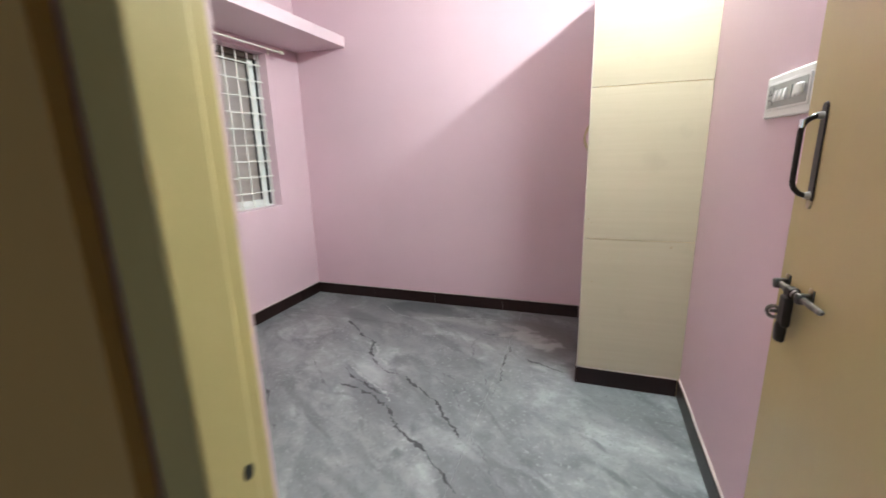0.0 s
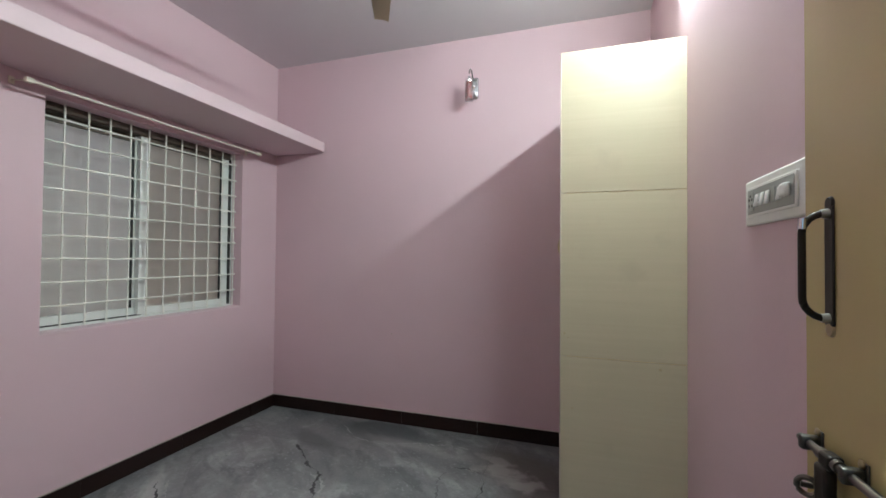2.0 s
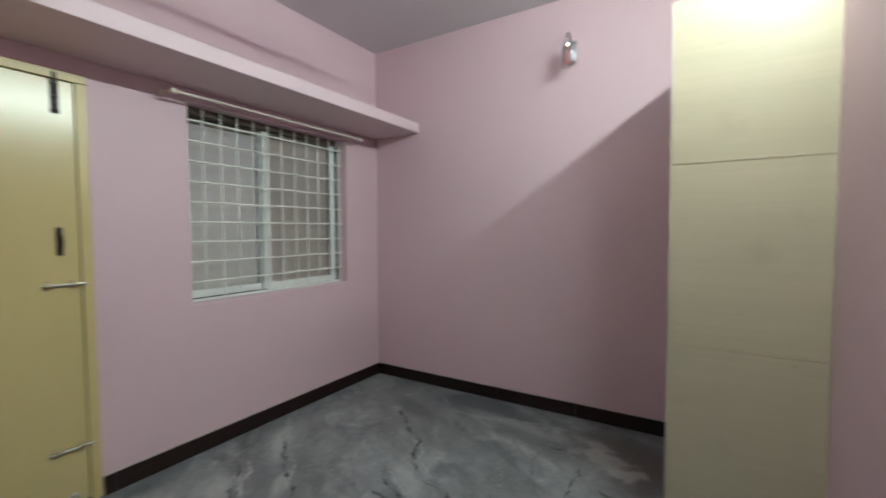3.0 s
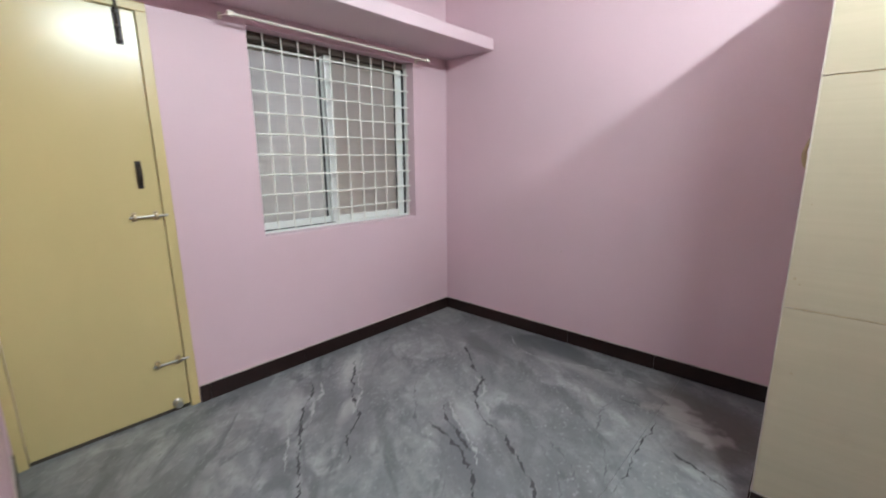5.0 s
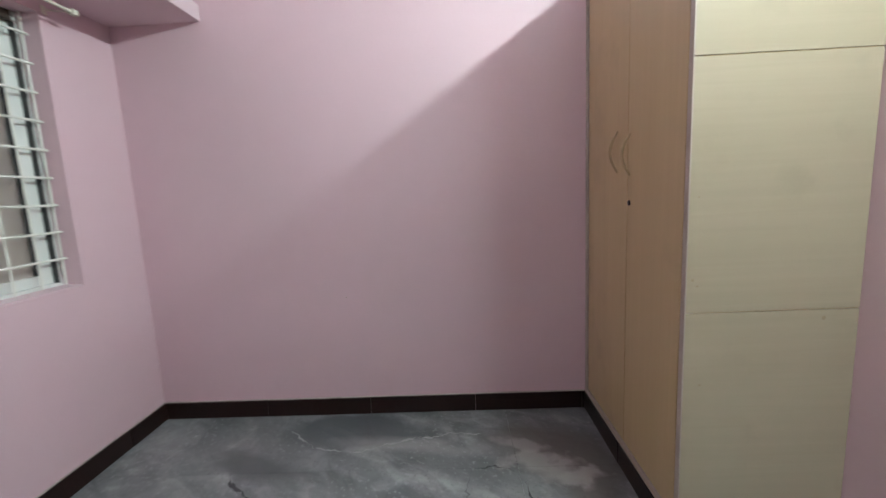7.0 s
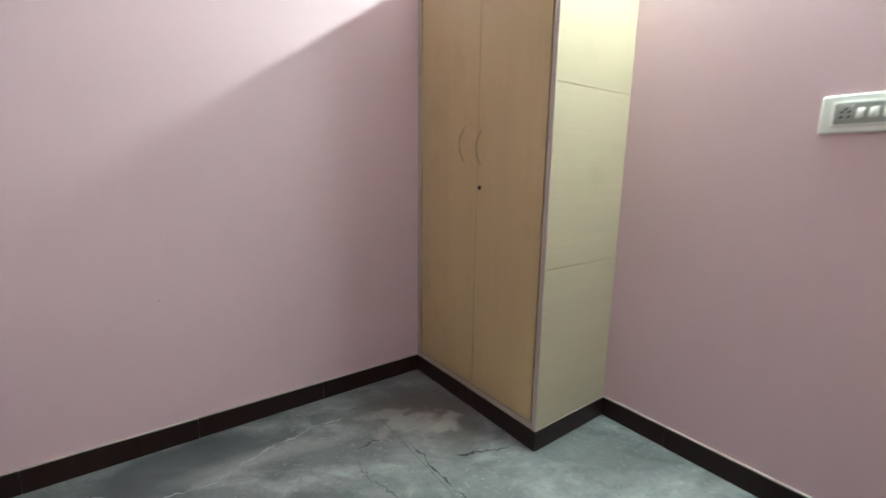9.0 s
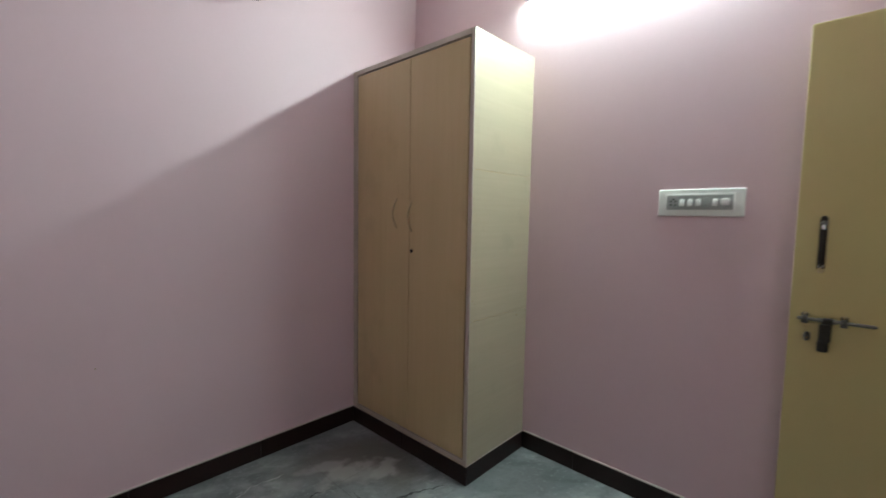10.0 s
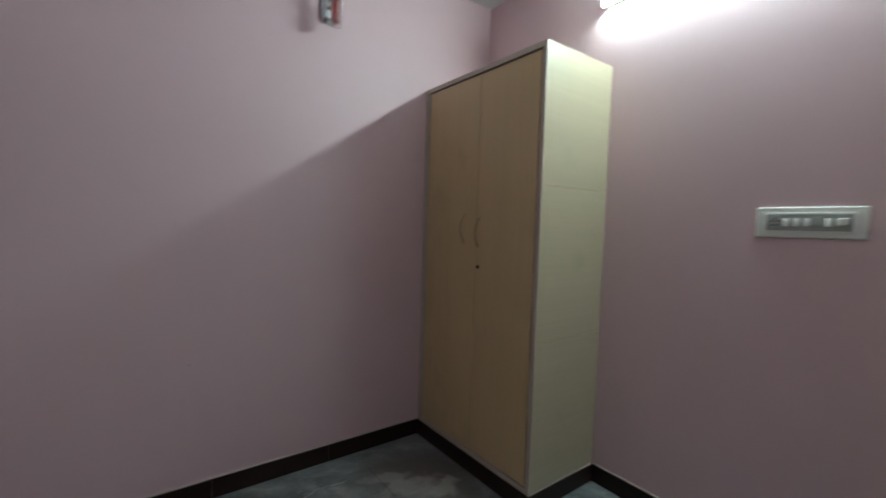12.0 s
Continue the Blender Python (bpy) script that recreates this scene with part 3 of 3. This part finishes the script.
# ---- wardrobe ----
ward = thing("wardrobe", (0.64, 3.1, 0), "cream laminate two-door wardrobe on a dark skirting plinth", "wardrobe")
WX0, WX1, WY0, WY1 = WARD_X, X_RIGHT - 0.001, WARD_Y, Y_FAR - 0.001
part("carcass", boxed(WX0 + 0.03, WX1, WY0 + 0.005, WY1, 0.001, WARD_Z - 0.003), FRONT_LAM, ward)
for z0, z1 in ((SKIRT + 0.006, 0.857), (0.860, 1.622), (1.625, WARD_Z)):
    part("side_panel", boxed(WX0 + 0.004, WX1, WY0, WY0 + 0.0045, z0, z1, bev=0.0008, seg=1), SIDE_LAM, ward)
part("front_post", boxed(WX0, WX0 + 0.03, WY0 + 0.0046, WY0 + 0.026, SKIRT + 0.006, WARD_Z, bev=0.002), EDGE, ward)
part("edge_strip", boxed(WX0 - 0.001, WX0 + 0.0038, WY0 - 0.001, WY0 + 0.0044, SKIRT + 0.006, WARD_Z, bev=0.001), EDGE, ward)
part("front_post", boxed(WX0, WX0 + 0.03, WY1 - 0.036, WY1, SKIRT + 0.006, WARD_Z, bev=0.002), EDGE, ward)
part("top_rail", boxed(WX0, WX0 + 0.03, WY0 + 0.027, WY1 - 0.037, WARD_Z - 0.028, WARD_Z, bev=0.002), EDGE, ward)
part("bottom_rail", boxed(WX0, WX0 + 0.03, WY0 + 0.027, WY1 - 0.037, SKIRT + 0.006, SKIRT + 0.024, bev=0.002), EDGE, ward)
part("top_board", boxed(WX0 + 0.031, WX1, WY0 + 0.005, WY1, WARD_Z - 0.0028, WARD_Z, bev=0.0005, seg=1), SIDE_LAM, ward)
gap = part("shadow_gap", boxed(WX0 + 0.024, WX0 + 0.0295, WY0 + 0.027, WY1 - 0.037, SKIRT + 0.025, WARD_Z - 0.029), SHADOW_GAP, ward)
for mx, mz, mr in ((0.405, 1.22, 0.003), (0.395, 0.965, 0.006), (0.41, 0.945, 0.004), (0.43, 0.62, 0.005), (0.80, 0.83, 0.008)):
    part("scuff", rod(bmesh.new(), (mx, WY0 + 0.0005, mz), (mx, WY0 - 0.0006, mz), mr, mr * 0.6, 9), SCUFF, ward)
for y0, y1, hy in ((WY0 + 0.036, 3.0612, 3.043), (3.0648, WY1 - 0.045, 3.172)):
    d = part("wardrobe_door", boxed(WX0 + 0.004, WX0 + 0.0235, y0, y1, SKIRT + 0.031, WARD_Z - 0.037, bev=0.001), FRONT_LAM, ward)
    zs = [1.315 + 0.172 * k / 14 for k in range(15)] if hy > 3.1 else [1.300 + 0.165 * k / 14 for k in range(15)]
    hpts = [(WX0 + 0.004 - 0.032 * math.sin(math.pi * k / 14), hy, z) for k, z in enumerate(zs)]
    part("handle", sweep(bmesh.new(), hpts, 0.006, 10, 0.7), BRASS, d, "bowed dull metal handle")
    if hy < 3.1:
        lk = bmesh.new()
        lathe(lk, [(0.011, 0), (0.011, 0.003), (0.008, 0.005), (0.003, 0.005)], (WX0 + 0.004, hy - 0.002, 1.190), "-x", 18)
        part("lock", lk, BLACK_IRON, d, "small dark cylinder lock")

# ---- things on the right wall ----
tube = thing("tube_light", (X_RIGHT, 2.06, 2.62), "lit white fluorescent tube batten on the pink wall", "tube light")
TY0, TY1, TX, TZ = 1.46, 2.662, 0.872, 2.635
part("batten", boxed(TX + 0.0035, X_RIGHT, TY0, TY1, TZ - 0.0135, TZ + 0.0135, bev=0.002), WHITE_PLASTIC, tube)
glow = rod(bmesh.new(), (TX, TY0 + 0.012, TZ), (TX, TY1 - 0.012, TZ), 0.0165, seg=24)
for v in glow.verts:
    v.co.x = min(v.co.x, TX + 0.003)
bmesh.ops.remove_doubles(glow, verts=glow.verts, dist=1e-5)
part("diffuser", glow, TUBE, tube, "glowing white tube")
for a, b in ((TY0 - 0.004, TY0 + 0.0115), (TY1 - 0.0115, TY1 + 0.004)):
    part("end_cap", boxed(TX - 0.018, X_RIGHT, a, b, TZ - 0.0175, TZ + 0.0175, bev=0.005), WHITE_PLASTIC, tube)

holder = thing("bulb_holder", (X_RIGHT, 2.222, 2.565), "empty white round bulb holder below the tube light", "bulb holder")
part("base", lathe(bmesh.new(), [(0.036, 0), (0.036, 0.010), (0.030, 0.018), (0.020, 0.021)], (X_RIGHT, 2.222, 2.562), "-x"), WHITE_PLASTIC, holder)
part("socket", lathe(bmesh.new(), [(0.020, 0.020), (0.020, 0.028), (0.017, 0.030), (0.014, 0.029), (0.013, 0.024), (0.004, 0.023)], (X_RIGHT, 2.222, 2.562), "-x"), CHROME, holder, "metal bayonet socket")

disc = thing("junction_cover", (X_RIGHT, 1.655, 2.54), "round white plastic junction cover on the wall", "junction cover")
part("cover", lathe(bmesh.new(), [(0.050, 0), (0.050, 0.008), (0.045, 0.014), (0.012, 0.016)], (X_RIGHT, 1.655, 2.545), "-x"), WHITE_PLASTIC, disc)

sw = thing("switch_board", (X_RIGHT, 1.74, 1.47), "white modular switch plate with socket and fan regulator", "switch board")
SY0, SY1, SZ0, SZ1 = 1.571, 1.905, 1.409, 1.530
cover = bmesh.new()
box(cover, X_RIGHT - 0.010, X_RIGHT, SY0, SY1, SZ0, SZ1, bev=0.006, seg=3)
part("cover_plate", cover, WHITE_PLASTIC, sw)
SC = (SZ0 + SZ1) / 2
PY0, PY1, PX = SY0 + 0.042, SY1 - 0.038, X_RIGHT - 0.0150
part("module_rim", boxed(PX + 0.0002, X_RIGHT - 0.0095, PY0 - 0.007, PY1 + 0.007, SC - 0.039, SC + 0.039, bev=0.002, seg=2), WHITE_PLASTIC, sw)
part("module_panel", boxed(PX - 0.0012, PX, PY0, PY1, SC - 0.032, SC + 0.032, bev=0.0005, seg=1), GREY_PLASTIC, sw, "grey module strip")
PM = (PY1 - PY0) / 8
for k in (2, 3, 4, 6):
    y = PY1 - PM * (k - 0.35) - 0.0100
    rk = bmesh.new()
    box(rk, PX - 0.008, PX - 0.001, y - 0.0098, y + 0.0098, SC - 0.016, SC + 0.016, bev=0.003)
    for v in rk.verts:
        if v.co.x < PX - 0.004 and v.co.z > SC:
            v.co.x += 0.004
    part("rocker", rk, WHITE_PLASTIC, sw)
sy = PY1 - 0.027
so = part("socket", boxed(PX - 0.004, PX - 0.001, sy - 0.017, sy + 0.017, SC - 0.026, SC + 0.026, bev=0.0015), GREY_PLASTIC, sw)
for dy, dz in ((-0.009, -0.011), (0.009, -0.011), (0.0, 0.014), (-0.009, 0.005), (0.009, 0.005)):
    part("pin_hole", rod(bmesh.new(), (PX - 0.0046, sy + dy, SC + dz), (PX - 0.0038, sy + dy, SC + dz), 0.004, seg=10), DARK_PLASTIC, so)
part("indicator", boxed(PX - 0.004, PX - 0.001, PY1 - PM * 4.65 - 0.020, PY1 - PM * 4.65, SC - 0.016, SC + 0.020, bev=0.0015), GREY_PLASTIC, sw)
part("regulator_knob", boxed(PX - 0.014, PX - 0.001, PY0 + 0.010, PY0 + 0.042, SC - 0.013, SC + 0.017, bev=0.006, seg=3), WHITE_PLASTIC, sw)

part("nail_mark", rod(bmesh.new(), (-0.963, Y_FAR, 0.700), (-0.963, Y_FAR - 0.0015, 0.700), 0.0035, 0.002, 9), SCUFF, far_wall)

# ---- wall lamp on the far wall ----
lamp = thing("wall_lamp", (-0.32, Y_FAR, 2.56), "unlit chrome wall lamp with a hanging red glass shade", "wall lamp")
LXC = -0.305
pl = bmesh.new()
box(pl, LXC - 0.040, LXC + 0.040, Y_FAR - 0.018, Y_FAR, 2.505, 2.665, bev=0.014, seg=3)
box(pl, LXC - 0.026, LXC + 0.026, Y_FAR - 0.030, Y_FAR - 0.0175, 2.525, 2.645, bev=0.011, seg=3)
part("back_plate", pl, CHROME, lamp)
part("boss", lathe(bmesh.new(), [(0.020, 0), (0.019, 0.008), (0.011, 0.015), (0.003, 0.017)], (LXC, Y_FAR - 0.029, 2.595), "-y"), CHROME, lamp)
arm = [(LXC, Y_FAR - 0.03 - 0.105 * (1 - math.cos(a)) / 1.9, 2.615 + 0.085 * math.sin(a)) for a in [math.pi * 0.86 * k / 14 for k in range(15)]]
part("arm", sweep(bmesh.new(), arm, 0.0055, 10), DARK_STEEL, lamp, "dark curved arm")
SYC, SR = arm[-1][1], 0.029
part("gallery", lathe(bmesh.new(), [(0.010, 0.0), (0.026, 0.002), (0.028, 0.012), (0.020, 0.022), (0.010, 0.026), (0.008, 0.044), (0.003, 0.046)], (LXC, SYC, 2.585)), CHROME, lamp)
shade = lathe(bmesh.new(), [(SR - 0.003, 0.0), (SR, 0.0), (SR + 0.001, 0.13), (SR - 0.002, 0.13), (SR - 0.003, 0.0005)], (LXC, SYC, 2.452), caps=False)
part("shade", shade, CLEAR_GLASS, lamp, "clear outer glass cylinder")
part("inner_shade", lathe(bmesh.new(), [(0.008, 0.118), (SR - 0.007, 0.112), (SR - 0.006, 0.010), (SR - 0.012, 0.002), (0.004, 0.0)], (LXC, SYC, 2.466)), RED_GLASS, lamp, "red glass inner tube")

# ---- ceiling fan ----
FANX, FANY, FANZ = -0.332, 2.093, 2.622
fan = thing("ceiling_fan", (FANX, FANY, Z_CEIL), "cream enamelled three-blade ceiling fan at rest", "ceiling fan")
part("canopy", lathe(bmesh.new(), [(0.055, 0), (0.055, -0.01), (0.035, -0.06), (0.014, -0.075)], (FANX, FANY, Z_CEIL)), FAN_PAINT, fan)
part("down_rod", rod(bmesh.new(), (FANX, FANY, FANZ + 0.05), (FANX, FANY, Z_CEIL - 0.07), 0.011), FAN_PAINT, fan)
part("motor", lathe(bmesh.new(), [(0.02, 0.06), (0.09, 0.045), (0.11, 0.015), (0.11, -0.02), (0.085, -0.05), (0.02, -0.058)], (FANX, FANY, FANZ)), FAN_PAINT, fan)
for k in range(3):
    ang = radians(115.7 + 120 * k)
    turn = Matrix.Translation((FANX, FANY, FANZ)) @ Matrix.Rotation(ang, 4, "Z") @ Matrix.Rotation(radians(5), 4, "X")
    bl = bmesh.new()
    rows = []
    for i in range(9):
        f = i / 8
        x, w = 0.15 + 0.43 * f, 0.062 - 0.023 * f
        rows.append([bl.verts.new(turn @ Vector((x, s * w, 0.006 * (1 - (s * 1.0) ** 2) + dz))) for s, dz in ((-1, 0), (0, 0), (1, 0), (1, 0.003), (0, 0.003), (-1, 0.003))])
    for a, b in zip(rows, rows[1:]):
        for j in range(6):
            bl.faces.new((a[j], a[(j + 1) % 6], b[(j + 1) % 6], b[j]))
    bl.faces.new(rows[0][::-1])
    bl.faces.new(rows[-1])
    blade = part("blade", bl, FAN_PAINT, fan)
    ib = bmesh.new()
    box(ib, 0.09, 0.21, -0.022, 0.022, -0.006, -0.0005, bev=0.002)
    bmesh.ops.transform(ib, matrix=turn, verts=ib.verts)
    part("blade_iron", ib, FAN_PAINT, blade)

# ---- skirting, tile by tile ----
skirting = thing("baseboard", (0, 2, 0), "dark brown polished stone skirting tiles with cement line", "skirting", kind="structure")


def skirt_run(a, b, side, first=0.61, stand=0.012):
    """Skirting tiles from a to b, standing out by side from the wall line."""
    a, b, n = Vector(a), Vector(b), Vector(side)
    d, left, step, at = (b - a).normalized(), (b - a).length, first, 0.0
    while left > 0.004:
        ln = min(step, left)
        p, q = a + d * (at + 0.0008), a + d * (at + ln - 0.0008)
        proud = stand + 0.0012 * math.sin(7 * at + a.x * 3 + a.y)
        xs, ys = sorted((p.x, (q + n * proud).x)), sorted((p.y, (q + n * proud).y))
        part("skirting_tile", boxed(*xs, *ys, 0.0005, SKIRT - 0.002 + 0.0012 * math.sin(at * 5), bev=0.0012, seg=1), SKIRTING, skirting)
        xs, ys = sorted((p.x, (q + n * (proud - 0.003)).x)), sorted((p.y, (q + n * (proud - 0.003)).y))
        part("cement_line", boxed(*xs, *ys, SKIRT + 0.0005, SKIRT + 0.0058, bev=0.0015, seg=1), GROUT, skirting)
        at, left, step = at + ln, left - ln, 0.61


skirt_run((X_WIN, DOOR2_Y1 + 0.002, 0), (X_WIN, Y_FAR, 0), (1, 0, 0), 0.055)
skirt_run((X_WIN + 0.013, Y_FAR, 0), (WARD_X - 0.009, Y_FAR, 0), (0, -1, 0))
skirt_run((WARD_X, WARD_Y - 0.006, 0), (WARD_X, Y_FAR, 0), (-1, 0, 0), 0.5, 0.007)
skirt_run((WARD_X, WARD_Y, 0), (X_RIGHT - 0.013, WARD_Y, 0), (0, -1, 0), stand=0.007)
skirt_run((X_RIGHT, WARD_Y - 0.0005, 0), (X_RIGHT, Y_NEAR, 0), (-1, 0, 0), 0.33)
skirt_run((ENTRY_X0, Y_NEAR, 0), (X_WIN + 0.013, Y_NEAR, 0), (0, 1, 0))

# ---- floor: marble slabs, veins and patches ----
floor = setting("floor", boxed(XO, HX1 + 0.1, HY0 - 0.1, Y_FAR + THICK, -0.12, -0.006), JOINT, "grey veined worn marble slab floor", "floor")
JX, JY = -0.089, 3.085
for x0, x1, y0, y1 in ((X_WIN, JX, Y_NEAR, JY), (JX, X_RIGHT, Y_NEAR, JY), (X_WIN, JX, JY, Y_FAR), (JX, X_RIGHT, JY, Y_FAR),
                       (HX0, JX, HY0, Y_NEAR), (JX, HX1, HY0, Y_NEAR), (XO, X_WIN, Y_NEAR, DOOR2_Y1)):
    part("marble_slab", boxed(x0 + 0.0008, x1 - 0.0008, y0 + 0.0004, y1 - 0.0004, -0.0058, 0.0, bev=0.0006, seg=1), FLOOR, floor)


def vein(pts, width, material, name="vein", seed=1, lift=0.0006):
    """A ragged line of uneven width lying on the floor."""
    rnd = random.Random(seed)
    fine = []
    for (ax, ay), (bx, by) in zip(pts, pts[1:]):
        n = max(2, int(math.hypot(bx - ax, by - ay) / 0.014))
        fine += [(ax + (bx - ax) * i / n, ay + (by - ay) * i / n) for i in range(n)]
    fine.append(pts[-1])
    bm, prev = bmesh.new(), None
    for i, (x, y) in enumerate(fine):
        ax, ay = fine[max(i - 1, 0)]
        bx, by = fine[min(i + 1, len(fine) - 1)]
        ln = math.hypot(bx - ax, by - ay) or 1
        nx, ny = -(by - ay) / ln, (bx - ax) / ln
        end = min(1, i / 4, (len(fine) - 1 - i) / 4)
        mid = rnd.gauss(0, 0.0045) + 0.016 * noise.noise((x * 9, y * 9, seed))
        w = width * end * max(0.10, 0.62 + 1.5 * noise.noise((x * 15, y * 15, seed + 5))) * rnd.uniform(0.35, 1.5)
        pair = [bm.verts.new((x + nx * (mid + s * w), y + ny * (mid + s * w), lift)) for s in (-0.5, 0.5)]
        if prev:
            bm.faces.new((prev[0], pair[0], pair[1], prev[1]))
        prev = pair
    return part(name, bm, material, floor)


main_vein = [(-1.42, 3.05), (-1.21, 2.85), (-1.02, 2.73), (-0.98, 2.61), (-0.89, 2.50), (-0.77, 2.39), (-0.62, 2.36), (-0.49, 2.28), (-0.37, 2.19), (-0.25, 2.07), (-0.12, 1.90)]
vein(main_vein, 0.016, CRACK, seed=1, lift=0.0010)
broad = [(-0.98, 2.18), (-0.82, 2.17), (-0.68, 2.11), (-0.57, 2.05), (-0.43, 1.89), (-0.23, 1.77), (-0.05, 1.60)]
vein(broad, 0.018, CRACK, seed=3, lift=0.0010)
vein([(-1.02, 2.36), (-0.93, 2.27), (-0.80, 2.21), (-0.66, 2.15)], 0.022, CRACK, seed=5, lift=0.0010)
vein([(-1.86, 2.0), (-1.70, 1.93), (-1.59, 1.80), (-1.39, 1.67), (-1.14, 1.52), (-0.97, 1.41)], 0.016, CRACK, seed=6, lift=0.0010)
vein([(-1.87, 2.36), (-1.69, 2.21), (-1.42, 2.02), (-1.30, 1.98), (-1.21, 1.83), (-1.03, 1.71)], 0.013, CRACK, seed=8, lift=0.0010)
vein([(-1.34, 2.44), (-1.19, 2.29), (-0.98, 2.11)], 0.012, VEIN, seed=9)
vein([(-0.31, 3.09), (-0.33, 2.89), (-0.27, 2.71), (-0.17, 2.56), (-0.11, 2.40)], 0.012, VEIN, seed=10)
vein([(-0.31, 3.09), (-0.21, 3.09), (-0.10, 3.06)], 0.010, CRACK, seed=11, lift=0.0010)
vein([(0.04, 2.80), (0.13, 2.75), (0.21, 2.72), (0.30, 2.68)], 0.013, CRACK, seed=12, lift=0.0010)
vein([(-0.62, 2.52), (-0.40, 2.40), (-0.25, 2.25), (-0.18, 2.13)], 0.006, VEIN, seed=13)
vein([(-0.09, 1.95), (-0.01, 1.88), (0.06, 1.76), (0.16, 1.62)], 0.010, VEIN, seed=14)
vein([(-0.06, 3.01), (-0.07, 2.83), (-0.06, 2.63), (-0.06, 2.32)], 0.008, CRACK, seed=16, lift=0.0010)
vein([(-0.48, 2.51), (-0.35, 2.44), (-0.25, 2.36), (-0.18, 2.29)], 0.009, VEIN, seed=17)
vein([(-1.28, 3.44), (-1.19, 3.34), (-1.05, 3.25), (-0.86, 3.23), (-0.63, 3.32), (-0.42, 3.36), (-0.24, 3.36)], 0.013, PALE, "pale_vein", seed=18)
for k, pts in enumerate((
        [(-1.03, 2.42), (-0.93, 2.33), (-0.80, 2.26), (-0.70, 2.20), (-0.58, 2.10)],
        [(-1.79, 2.04), (-1.66, 1.96), (-1.55, 1.83), (-1.40, 1.72)],
        [(-1.83, 2.40), (-1.66, 2.24), (-1.47, 2.11), (-1.33, 1.95)],
        [(-1.10, 2.74), (-0.97, 2.68), (-0.90, 2.55), (-0.76, 2.44)],
        [(-1.70, 1.80), (-1.52, 1.68), (-1.36, 1.58), (-1.20, 1.48)])):
    vein(pts, 0.020, PALE, "pale_vein", seed=40 + k, lift=0.0004)
